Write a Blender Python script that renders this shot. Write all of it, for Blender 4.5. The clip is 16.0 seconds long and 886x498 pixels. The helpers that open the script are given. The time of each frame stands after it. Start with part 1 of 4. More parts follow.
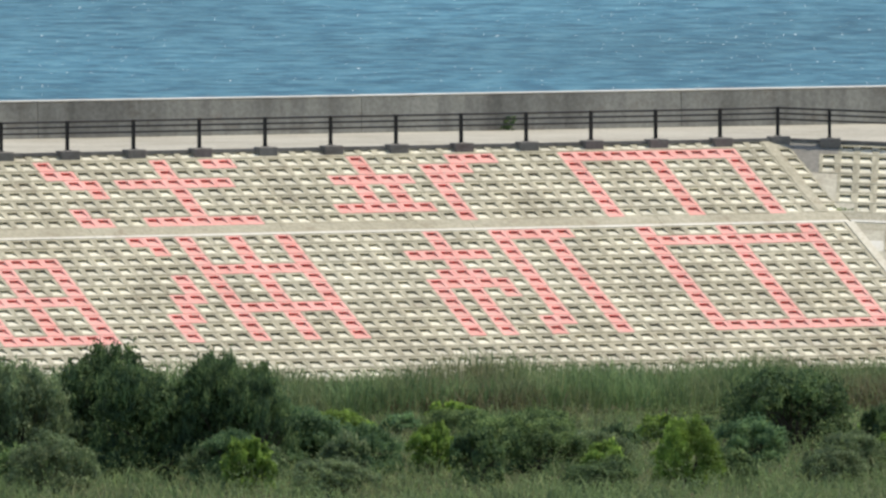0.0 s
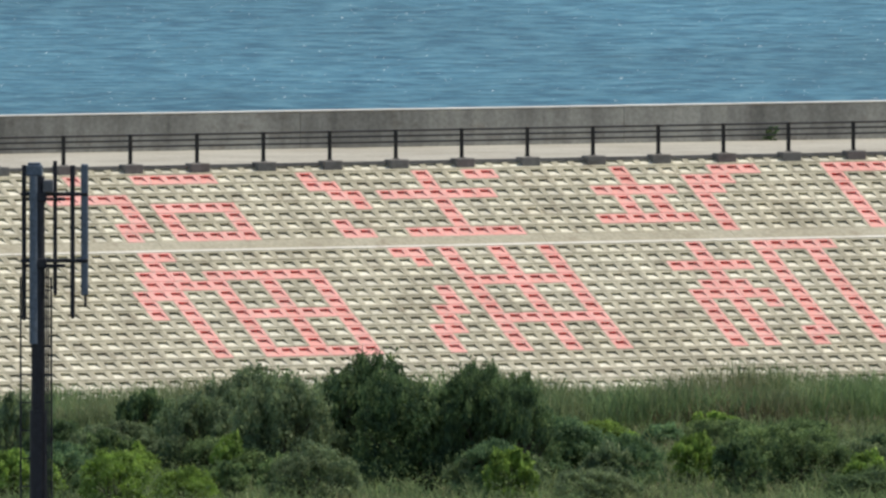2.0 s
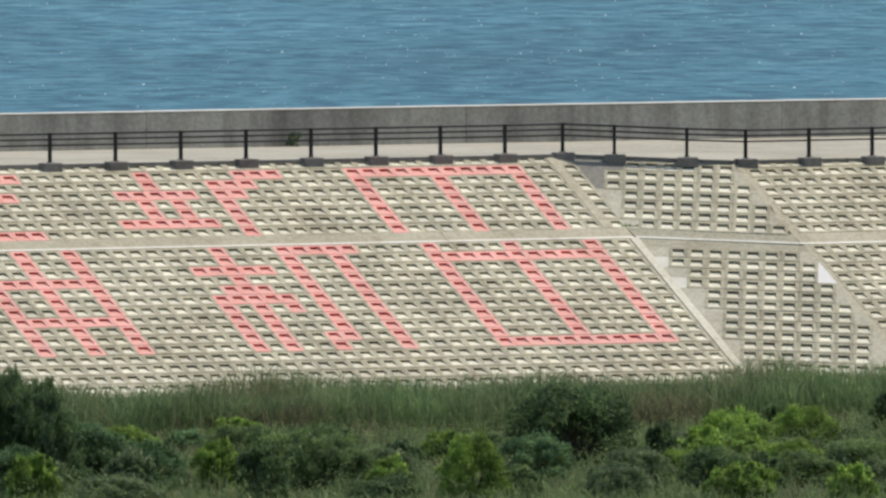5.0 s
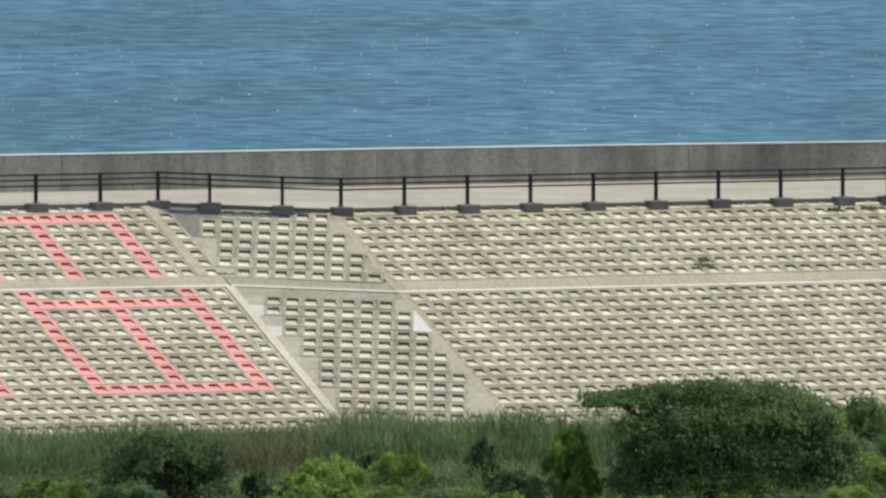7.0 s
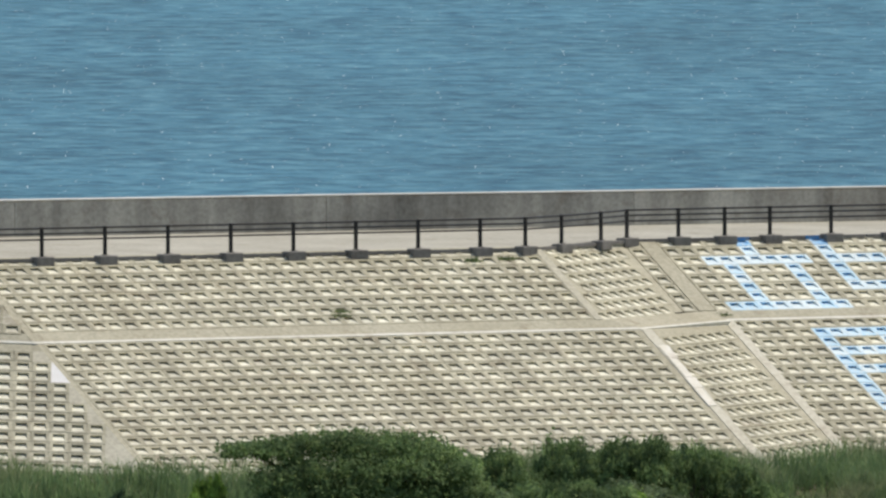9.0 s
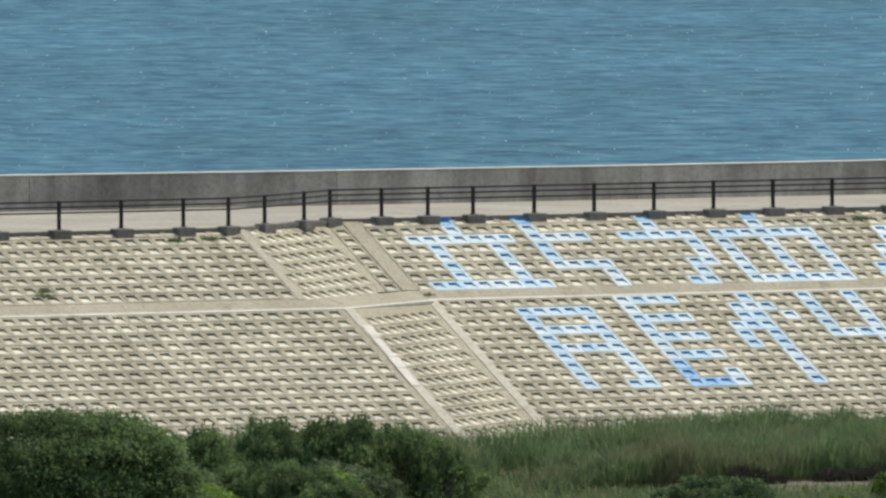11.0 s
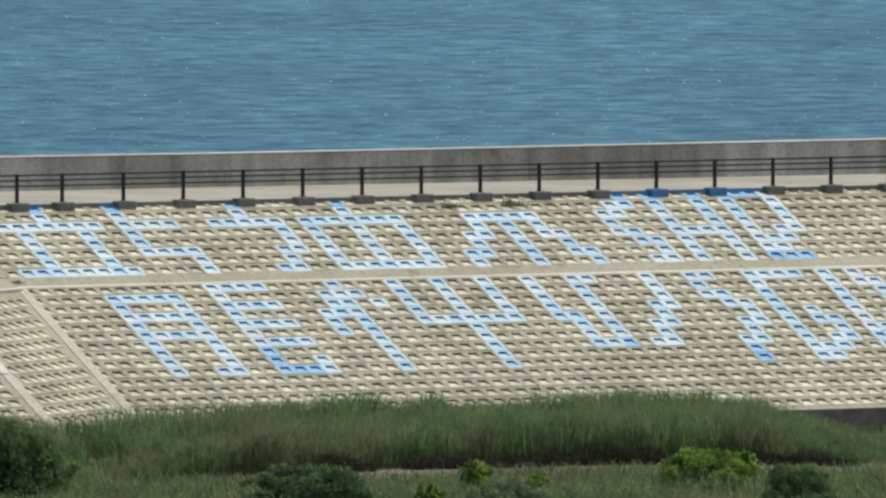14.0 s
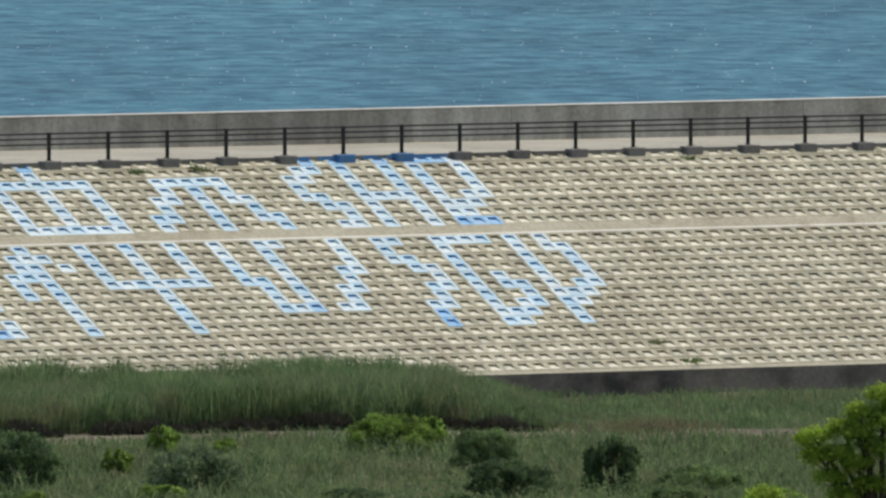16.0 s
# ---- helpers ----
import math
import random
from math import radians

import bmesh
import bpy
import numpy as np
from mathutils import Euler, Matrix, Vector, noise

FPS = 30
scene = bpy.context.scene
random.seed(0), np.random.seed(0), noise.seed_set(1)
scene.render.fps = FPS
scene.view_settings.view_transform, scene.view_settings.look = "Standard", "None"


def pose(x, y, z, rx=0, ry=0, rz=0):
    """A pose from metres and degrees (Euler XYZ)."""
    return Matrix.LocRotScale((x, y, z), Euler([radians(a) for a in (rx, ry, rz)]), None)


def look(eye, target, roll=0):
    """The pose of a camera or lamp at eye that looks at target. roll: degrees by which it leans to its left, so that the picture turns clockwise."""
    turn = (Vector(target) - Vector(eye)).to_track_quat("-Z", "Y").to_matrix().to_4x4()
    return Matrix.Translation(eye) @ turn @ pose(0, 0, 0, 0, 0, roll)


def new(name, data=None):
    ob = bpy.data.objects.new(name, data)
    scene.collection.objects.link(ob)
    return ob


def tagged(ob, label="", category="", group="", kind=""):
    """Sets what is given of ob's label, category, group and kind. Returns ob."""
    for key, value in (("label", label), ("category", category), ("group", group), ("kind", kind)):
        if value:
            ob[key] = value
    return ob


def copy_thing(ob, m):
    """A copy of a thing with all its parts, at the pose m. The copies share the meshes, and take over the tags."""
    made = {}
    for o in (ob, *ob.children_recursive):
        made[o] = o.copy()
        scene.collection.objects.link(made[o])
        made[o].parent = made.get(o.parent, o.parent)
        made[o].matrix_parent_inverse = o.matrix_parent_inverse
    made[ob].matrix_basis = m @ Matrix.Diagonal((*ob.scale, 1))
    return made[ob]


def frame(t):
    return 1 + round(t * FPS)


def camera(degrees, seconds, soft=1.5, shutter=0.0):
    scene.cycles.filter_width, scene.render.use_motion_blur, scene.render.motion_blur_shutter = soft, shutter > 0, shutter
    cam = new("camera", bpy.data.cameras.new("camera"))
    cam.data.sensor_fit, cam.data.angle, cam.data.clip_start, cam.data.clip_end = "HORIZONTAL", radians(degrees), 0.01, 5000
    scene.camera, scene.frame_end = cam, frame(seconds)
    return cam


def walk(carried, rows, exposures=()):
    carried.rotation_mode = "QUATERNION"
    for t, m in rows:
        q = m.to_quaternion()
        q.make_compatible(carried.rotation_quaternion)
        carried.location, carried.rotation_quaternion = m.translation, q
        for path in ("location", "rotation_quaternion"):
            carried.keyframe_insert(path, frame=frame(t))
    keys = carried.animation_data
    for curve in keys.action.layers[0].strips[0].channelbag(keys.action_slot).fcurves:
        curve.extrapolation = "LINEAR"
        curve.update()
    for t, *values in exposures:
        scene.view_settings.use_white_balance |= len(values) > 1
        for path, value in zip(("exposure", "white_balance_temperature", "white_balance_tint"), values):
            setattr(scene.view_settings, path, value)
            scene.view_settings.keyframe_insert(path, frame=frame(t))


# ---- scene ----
cam = camera(1.8994, 16.0, soft=2.55)
EYE = Vector((0, 0, 31.2))
# seconds, heading to the right, tilt down, roll (degrees): the camera only turns where it stands
TURNS = (
    (0.0, -1.3296, 2.2068, -0.017),
    (0.3, -1.4122, 2.2191, -0.007),
    (0.5, -1.4257, 2.2117, -0.001),
    (0.8, -1.5980, 2.1912, 0.006),
    (1.0, -1.6844, 2.1884, 0.010),
    (1.2, -1.7322, 2.1802, -0.004),
    (1.5, -1.8220, 2.1722, -0.025),
    (1.7, -1.9072, 2.1810, -0.013),
    (2.0, -1.8923, 2.1852, 0.005),
    (2.2, -1.8276, 2.1881, 0.013),
    (2.5, -1.6654, 2.1890, 0.024),
    (2.7, -1.6009, 2.1795, 0.026),
    (3.0, -1.5364, 2.1613, 0.029),
    (3.2, -1.5100, 2.1458, -0.025),
    (5.3, -0.6918, 2.1774, -0.031),
    (5.5, -0.5703, 2.1802, -0.066),
    (5.8, -0.4486, 2.1823, -0.026),
    (6.0, -0.3875, 2.1780, 0.000),
    (6.3, -0.3052, 2.1616, 0.013),
    (6.5, -0.2405, 2.1455, 0.021),
    (6.7, -0.1659, 2.1176, 0.027),
    (7.0, 0.0000, 2.0684, 0.036),
    (7.2, 0.1240, 2.0453, 0.040),
    (7.5, 0.2314, 2.0169, 0.046),
    (7.8, 0.3338, 1.9978, 0.031),
    (8.0, 0.3909, 1.9921, 0.021),
    (8.3, 0.4731, 1.9725, 0.001),
    (8.5, 0.5482, 1.9677, -0.012),
    (8.8, 0.7040, 1.9586, -0.011),
    (9.0, 0.7776, 1.9590, -0.010),
    (9.2, 0.8431, 1.9487, -0.005),
    (11.3, 1.5085, 2.0239, -0.012),
    (11.5, 1.5701, 2.0402, 0.019),
    (11.8, 1.6524, 2.0616, 0.017),
    (12.0, 1.7072, 2.0672, 0.015),
    (12.3, 1.7963, 2.0576, 0.029),
    (12.5, 1.8395, 2.0463, 0.039),
    (13.0, 1.9605, 2.0264, 0.026),
    (13.2, 2.0363, 2.0167, 0.018),
    (13.5, 2.1428, 2.0185, 0.007),
    (14.0, 2.2957, 2.0289, -0.004),
    (14.5, 2.4612, 2.0385, -0.050),
    (14.8, 2.5488, 2.0363, -0.024),
    (15.0, 2.6111, 2.0388, -0.006),
    (15.5, 2.7720, 2.0617, -0.010),
    (15.8, 2.8876, 2.0854, -0.018),
    (16.0, 2.9671, 2.1028, -0.023),
)


def aim(heading, down, roll):
    a, d = radians(heading), radians(down)
    way = Vector((math.sin(a) * math.cos(d), math.cos(a) * math.cos(d), -math.sin(d)))
    return look(EYE, EYE + way * 100, roll)


walk(cam, [(t, aim(h, d, r)) for t, h, d, r in TURNS], [(0.0, 0.38, 6800, 10), (0.4, 0.24, 6800, 10), (3.2, 0.21, 6800, 10), (5.5, 0.15, 6800, 10), (9.0, 0.17, 6800, 10), (11.5, 0.04, 6800, 10), (16.0, -0.03, 6800, 10)])

# ---- light ----
SUN_UP, SUN_SIDE = 60.0, 63.0          # elevation; degrees from the view direction, positive to the right
sun_way = Vector((math.sin(radians(SUN_SIDE)) * math.cos(radians(SUN_UP)), math.cos(radians(SUN_SIDE)) * math.cos(radians(SUN_UP)), math.sin(radians(SUN_UP))))
world = bpy.data.worlds.new("sky")
scene.world = world
world.use_nodes = True
wn = world.node_tree
sky = wn.nodes.new("ShaderNodeTexSky")
sky.sky_type, sky.sun_disc = "NISHITA", False
sky.sun_elevation, sky.sun_rotation = radians(SUN_UP), radians(SUN_SIDE)
wn.links.new(sky.outputs[0], wn.nodes["Background"].inputs[0])
wn.nodes["Background"].inputs[1].default_value = 0.115
sun = new("sun", bpy.data.lights.new("sun", "SUN"))
sun.data.energy, sun.data.angle, sun.data.color = 2.95, radians(0.5), (1.0, 0.95, 0.87)
sun.matrix_world = look(sun_way * 200, (0, 0, 0))


# ---- materials ----
class Mat:
    """A Principled material with a few node shorthands."""

    def __init__(self, name, rough=0.85, spec=0.3, metal=0.0):
        self.m = bpy.data.materials.new(name)
        self.m.use_nodes = True
        self.n, self.l = self.m.node_tree.nodes, self.m.node_tree.links
        self.b = self.n["Principled BSDF"]
        self.b.inputs["Roughness"].default_value = rough
        self.b.inputs["Specular IOR Level"].default_value = spec
        self.b.inputs["Metallic"].default_value = metal

    def node(self, kind, **values):
        node = self.n.new(kind)
        for key, value in values.items():
            node.inputs[key].default_value = value
        return node

    def place(self, scale=(1, 1, 1)):
        co = self.n.new("ShaderNodeTexCoord")
        mp = self.n.new("ShaderNodeMapping")
        mp.inputs["Scale"].default_value = scale
        geo = self.n.new("ShaderNodeNewGeometry")
        self.l.new(geo.outputs["Position"], mp.inputs["Vector"])
        return mp.outputs[0]

    def noise(self, scale, detail=3.0, stretch=(1, 1, 1), rough=0.55):
        tex = self.node("ShaderNodeTexNoise", Scale=scale, Detail=detail, Roughness=rough)
        self.l.new(self.place(stretch), tex.inputs["Vector"])
        return tex.outputs["Fac"]

    def ramp(self, fac, *stops):
        r = self.n.new("ShaderNodeValToRGB")
        while len(r.color_ramp.elements) < len(stops):
            r.color_ramp.elements.new(0.5)
        for e, (at, c) in zip(r.color_ramp.elements, stops):
            e.position, e.color = at, (*c, 1) if len(c) == 3 else c
        self.l.new(fac, r.inputs[0])
        return r.outputs[0]

    def mix(self, fac, a, b, kind="MIX"):
        x = self.n.new("ShaderNodeMix")
        x.data_type, x.blend_type = "RGBA", kind
        for sock, v in ((x.inputs[0], fac), (x.inputs[6], a), (x.inputs[7], b)):
            if isinstance(v, (int, float)):
                sock.default_value = v
            elif isinstance(v, tuple):
                sock.default_value = (*v, 1)
            else:
                self.l.new(v, sock)
        return x.outputs[2]

    def color(self, out):
        self.l.new(out, self.b.inputs["Base Color"])
        return self

    def bump(self, fac, strength=0.3, distance=0.01):
        bp = self.node("ShaderNodeBump", Strength=strength, Distance=distance)
        self.l.new(fac, bp.inputs["Height"])
        self.l.new(bp.outputs[0], self.b.inputs["Normal"])
        return self


def grey(v):
    return (v, v, v)


def concrete(name, base, dirt, per_piece=False, streak=False, lo=0.35, hi=0.7):
    m = Mat(name, 0.92, 0.2)
    big = m.noise(0.35, 4.0)
    fine = m.noise(9.0, 4.0)
    c = m.ramp(big, (lo, base), (hi, dirt))
    c = m.mix(0.5, c, m.ramp(fine, (0.3, grey(0.33)), (0.7, grey(0.67))), "OVERLAY")
    blot = m.noise(1.3, 5.0, (1, 1, 1.6), 0.65)
    c = m.mix(0.8, c, m.ramp(blot, (0.56, grey(1.0)), (0.70, (0.74, 0.69, 0.66))), "MULTIPLY")
    if streak:
        s = m.noise(1.6, 4.0, (1, 1, 0.08))
        c = m.mix(0.7, c, m.ramp(s, (0.42, grey(1.0)), (0.62, grey(0.62))), "MULTIPLY")
    if per_piece:
        geo = m.n.new("ShaderNodeNewGeometry")
        info = m.n.new("ShaderNodeObjectInfo")
        add = m.n.new("ShaderNodeMath")
        add.operation = "ADD"
        m.l.new(geo.outputs["Random Per Island"], add.inputs[0])
        m.l.new(info.outputs["Random"], add.inputs[1])
        fr = m.n.new("ShaderNodeMath")
        fr.operation = "FRACT"
        m.l.new(add.outputs[0], fr.inputs[0])
        c = m.mix(1.0, c, m.ramp(fr.outputs[0], (0.0, grey(0.78)), (1.0, grey(1.10))), "MULTIPLY")
    return m.color(c).bump(fine, 0.4, 0.006).m


def paint(name, a, b, worn):
    m = Mat(name, 0.75, 0.3)
    info = m.n.new("ShaderNodeObjectInfo")
    c = m.ramp(info.outputs["Random"], (0.0, a), (1.0, b))
    n = m.noise(8.0, 5.0, (1, 1, 1), 0.7)
    c = m.mix(m.ramp(n, (0.48, grey(0.0)), (0.62, grey(0.7))), c, worn)
    c = m.mix(0.6, c, m.ramp(m.noise(1.1, 3.0), (0.35, grey(0.86)), (0.65, grey(1.1))), "MULTIPLY")
    return m.color(c).bump(n, 0.2, 0.005).m


def leafy(name, dark, light, dry=None, withered=None):
    m = Mat(name, 0.7, 0.12)
    geo = m.n.new("ShaderNodeNewGeometry")
    c = m.ramp(geo.outputs["Random Per Island"], (0.0, tuple(0.6 * p + 0.4 * q for p, q in zip(dark, light))), (0.8, light), (1.0, dry or light))
    c = m.mix(m.ramp(m.noise(2.6, 2.0), (0.34, grey(0.0)), (0.62, grey(1.0))), dark, c)
    big = m.noise(0.5, 3.0)
    c = m.mix(0.7, c, m.ramp(big, (0.34, grey(0.70)), (0.66, grey(1.50))), "MULTIPLY")
    if withered:
        c = m.mix(m.ramp(m.noise(0.45, 4.0, (1, 0.35, 1)), (0.48, grey(0.0)), (0.66, grey(0.6))), c, withered)
    m.color(c)
    m.b.inputs["Subsurface Weight"].default_value = 0.0
    tr = m.n.new("ShaderNodeBsdfTranslucent")
    m.l.new(c, tr.inputs["Color"])
    mx = m.n.new("ShaderNodeMixShader")
    mx.inputs[0].default_value = 0.40
    out = m.n["Material Output"]
    m.l.new(m.b.outputs[0], mx.inputs[1])
    m.l.new(tr.outputs[0], mx.inputs[2])
    m.l.new(mx.outputs[0], out.inputs["Surface"])
    return m.m


def plain(name, c, rough=0.6, metal=0.0, spec=0.4):
    m = Mat(name, rough, spec, metal)
    n = m.noise(14.0, 4.0)
    d = tuple(v * 0.6 for v in c)
    return m.color(m.ramp(n, (0.35, c), (0.75, d))).bump(n, 0.15, 0.003).m


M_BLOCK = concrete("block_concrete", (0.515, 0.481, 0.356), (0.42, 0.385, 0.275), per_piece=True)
M_POCKET = concrete("pale_pocket_concrete", (0.79, 0.762, 0.615), (0.68, 0.644, 0.50), per_piece=True)
M_STAIN = concrete("stained_concrete", (0.30, 0.285, 0.245), (0.22, 0.205, 0.175))
M_BED = concrete("bedding_concrete", (0.46, 0.427, 0.325), (0.37, 0.34, 0.25))
M_BAND = concrete("band_concrete", (0.48, 0.446, 0.335), (0.40, 0.366, 0.266))
M_FILL = concrete("infill_concrete", (0.57, 0.535, 0.42), (0.47, 0.435, 0.33))
M_RIB = concrete("rib_concrete", (0.66, 0.625, 0.51), (0.55, 0.51, 0.40))
M_PATCH = concrete("new_concrete", (0.86, 0.84, 0.80), (0.78, 0.75, 0.70))
M_PAVE = concrete("pavement_concrete", (0.47, 0.445, 0.365), (0.37, 0.345, 0.275))
M_WALL = concrete("seawall_concrete", (0.44, 0.42, 0.36), (0.30, 0.285, 0.245), streak=True, lo=0.40, hi=0.62)
M_WALL_PALE = concrete("pale_seawall_concrete", (0.54, 0.515, 0.44), (0.37, 0.345, 0.29), streak=True, lo=0.40, hi=0.62)
M_SUNLIT_CAP = concrete("sunlit_cap_concrete", (0.80, 0.78, 0.72), (0.66, 0.63, 0.56))
M_LIP = concrete("lip_concrete", (0.80, 0.77, 0.67), (0.66, 0.63, 0.53))
M_REPAIR = concrete("repair_mortar", (0.84, 0.795, 0.69), (0.68, 0.635, 0.52), lo=0.45, hi=0.6)
M_KERB = concrete("kerb_concrete", (0.23, 0.215, 0.195), (0.16, 0.15, 0.135))
M_TOE = concrete("toe_stone", (0.24, 0.205, 0.165), (0.07, 0.063, 0.056), lo=0.44, hi=0.58)
M_PINK = paint("pink_paint", (0.80, 0.355, 0.30), (0.86, 0.42, 0.365), (0.64, 0.46, 0.38))
M_BLUE = paint("blue_paint", (0.45, 0.67, 0.80), (0.74, 0.84, 0.85), (0.68, 0.70, 0.64))
# pink and blue copies for the block risers, shade put into the colour
M_PINK_SHADE = paint("shaded_pink_paint", (0.86, 0.20, 0.18), (0.90, 0.27, 0.24), (0.70, 0.36, 0.30))
M_BLUE_SHADE = paint("shaded_blue_paint", (0.09, 0.38, 0.70), (0.20, 0.47, 0.76), (0.42, 0.56, 0.66))
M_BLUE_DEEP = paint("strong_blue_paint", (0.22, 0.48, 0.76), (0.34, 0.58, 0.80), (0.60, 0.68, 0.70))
M_DEEPBLUE = paint("deep_blue_paint", (0.06, 0.20, 0.42), (0.09, 0.24, 0.46), (0.2, 0.23, 0.26))
M_RAIL = plain("dark_bronze_steel", (0.028, 0.026, 0.026), 0.5, 0.3)
M_MAST = plain("dark_mast_steel", (0.035, 0.035, 0.045), 0.5, 0.2)
M_ANT = plain("grey_blue_radome", (0.16, 0.20, 0.25), 0.5)
M_GREYBOX = plain("grey_box_paint", (0.20, 0.20, 0.21), 0.5)
M_BARK = plain("bark", (0.10, 0.08, 0.06), 0.9)
M_LEAF = leafy("leaf_mid", (0.090, 0.142, 0.062), (0.245, 0.350, 0.130), (0.385, 0.470, 0.185))
M_LEAF_DARK = leafy("leaf_dark", (0.062, 0.104, 0.054), (0.170, 0.255, 0.098), (0.290, 0.375, 0.145))
M_LEAF_GREY = leafy("leaf_grey", (0.115, 0.160, 0.085), (0.266, 0.343, 0.165), (0.392, 0.435, 0.232))
M_LEAF_BLUE = leafy("leaf_blue", (0.072, 0.135, 0.068), (0.225, 0.350, 0.150), (0.345, 0.470, 0.205))
M_LEAF_YELLOW = leafy("leaf_yellow", (0.125, 0.200, 0.045), (0.329, 0.490, 0.098), (0.478, 0.623, 0.160))
M_LEAF_LIME = leafy("leaf_lime", (0.19, 0.29, 0.035), (0.42, 0.57, 0.07), (0.55, 0.66, 0.14))
M_REED = leafy("reed", (0.128, 0.201, 0.088), (0.250, 0.354, 0.149), (0.403, 0.403, 0.213), (0.268, 0.256, 0.146))
M_WEED = leafy("weed", (0.105, 0.165, 0.072), (0.265, 0.345, 0.142), (0.38, 0.40, 0.20), (0.26, 0.24, 0.14))
M_SHADE_STEM = leafy("shade_stem", (0.045, 0.042, 0.034), (0.085, 0.080, 0.060), (0.12, 0.12, 0.07))
M_DRY = leafy("dry_grass", (0.14, 0.13, 0.07), (0.26, 0.235, 0.135), (0.32, 0.28, 0.18))


def soil():
    m = Mat("marsh_soil", 0.95, 0.1)
    n = m.noise(0.25, 5.0)
    f = m.noise(4.0, 4.0)
    c = m.ramp(n, (0.35, (0.05, 0.06, 0.025)), (0.55, (0.09, 0.085, 0.045)), (0.7, (0.15, 0.13, 0.085)))
    return m.color(m.mix(0.4, c, m.ramp(f, (0.3, grey(0.3)), (0.7, grey(0.7))), "OVERLAY")).bump(f, 0.6, 0.05).m


def sea_water():
    m = Mat("sea_water", 0.45, 0.06)
    m.b.inputs["IOR"].default_value = 1.33
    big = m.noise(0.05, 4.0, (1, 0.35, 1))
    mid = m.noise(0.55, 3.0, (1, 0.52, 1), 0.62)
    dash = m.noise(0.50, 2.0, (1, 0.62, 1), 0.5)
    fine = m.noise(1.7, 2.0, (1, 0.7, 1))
    # ripple shading is put into the colour: pale crests, dark troughs and dashes
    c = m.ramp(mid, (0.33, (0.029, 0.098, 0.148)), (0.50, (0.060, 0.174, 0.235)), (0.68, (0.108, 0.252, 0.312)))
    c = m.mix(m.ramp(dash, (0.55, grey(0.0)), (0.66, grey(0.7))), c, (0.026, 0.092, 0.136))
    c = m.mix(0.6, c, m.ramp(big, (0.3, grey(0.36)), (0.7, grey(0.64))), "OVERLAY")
    # sun glints, painted on as small white specks
    glint = m.noise(8.0, 1.0, (1, 0.08, 1), 0.4)
    c = m.mix(m.ramp(glint, (0.768, grey(0.0)), (0.782, grey(1.0))), c, (0.95, 0.97, 0.97))
    m.color(c)
    add = m.n.new("ShaderNodeMath")
    add.operation = "MULTIPLY_ADD"
    add.inputs[1].default_value = 0.35
    m.l.new(fine, add.inputs[0])
    m.l.new(mid, add.inputs[2])
    return m.bump(add.outputs[0], 1.0, 0.30).m


M_SOIL, M_SEA = soil(), sea_water()


# ---- mesh helpers ----
def box(bm, size, at=(0, 0, 0), m=None, bevel=0.0):
    """A box about at, turned by m (a 3x3 or 4x4 matrix), with bevelled edges."""
    made = bmesh.ops.create_cube(bm, size=1.0)["verts"]
    bmesh.ops.scale(bm, vec=size, verts=made)
    if bevel:
        edges = list({e for v in made for e in v.link_edges})
        made = list({v for v in bmesh.ops.bevel(bm, geom=edges, offset=bevel, segments=1, affect="EDGES")["verts"]} | {v for v in made if v.is_valid})
    mat = Matrix.Translation(at) @ (m.to_4x4() if m is not None else Matrix())
    bmesh.ops.transform(bm, matrix=mat, verts=made)
    return made


def rod(bm, a, b, r, r2=None, sides=8):
    a, b = Vector(a), Vector(b)
    q = (b - a).to_track_quat("Z", "Y").to_matrix().to_4x4()
    bmesh.ops.create_cone(bm, cap_ends=True, segments=sides, radius1=r, radius2=r if r2 is None else r2, depth=(b - a).length, matrix=Matrix.Translation((a + b) / 2) @ q)


def prism(bm, loop, low):
    """A solid from a loop of points down to the same points moved by low."""
    top = [bm.verts.new(p) for p in loop]
    bot = [bm.verts.new(Vector(p) + Vector(low)) for p in loop]
    bm.faces.new(top)
    bm.faces.new(bot[::-1])
    for k in range(len(loop)):
        j = (k + 1) % len(loop)
        bm.faces.new((top[k], bot[k], bot[j], top[j]))


def mesh_of(name, bm, material):
    bmesh.ops.recalc_face_normals(bm, faces=bm.faces)
    me = bpy.data.meshes.new(name)
    bm.to_mesh(me)
    bm.free()
    me.materials.append(material)
    return me


def part(name, bm, material, parent, label=""):
    ob = new(name, mesh_of(name, bm, material))
    ob.parent = parent
    return tagged(ob, label) if label else ob


def thing(name, bm, material, label, category, group="", kind=""):
    return tagged(new(name, mesh_of(name, bm, material)), label, category, group, kind)


def empty(name, at, label, category, group="", kind=""):
    ob = new(name)
    ob.location = at
    return tagged(ob, label, category, group, kind)


def array_mesh(name, verts, faces, material):
    me = bpy.data.meshes.new(name)
    me.from_pydata(verts, [], faces)
    me.materials.append(material)
    return me


# ---- plan of the embankment ----
PITCH, ROW, SLOPE = 0.5, 0.465, 30.5
LEVEL = {"A": 6.46, "B": 6.29, "C": 6.36}
BEARING = {"A": 31.0, "B": 32.0, "C": 32.0}
CORNER = {"A": (-7.81, 717.57), "B": (-3.11, 717.73), "C": (15.13, 731.85)}
B_END = 18.23
FOOT = 11.2


def axes(bearing, slope):
    a, s = radians(bearing), radians(slope)
    u = Vector((math.cos(a), math.sin(a), 0))
    g = Vector((math.sin(a) * math.cos(s), -math.cos(a) * math.cos(s), -math.sin(s)))
    return u, g, u.cross(g) * -1 if u.cross(g).z < 0 else u.cross(g)


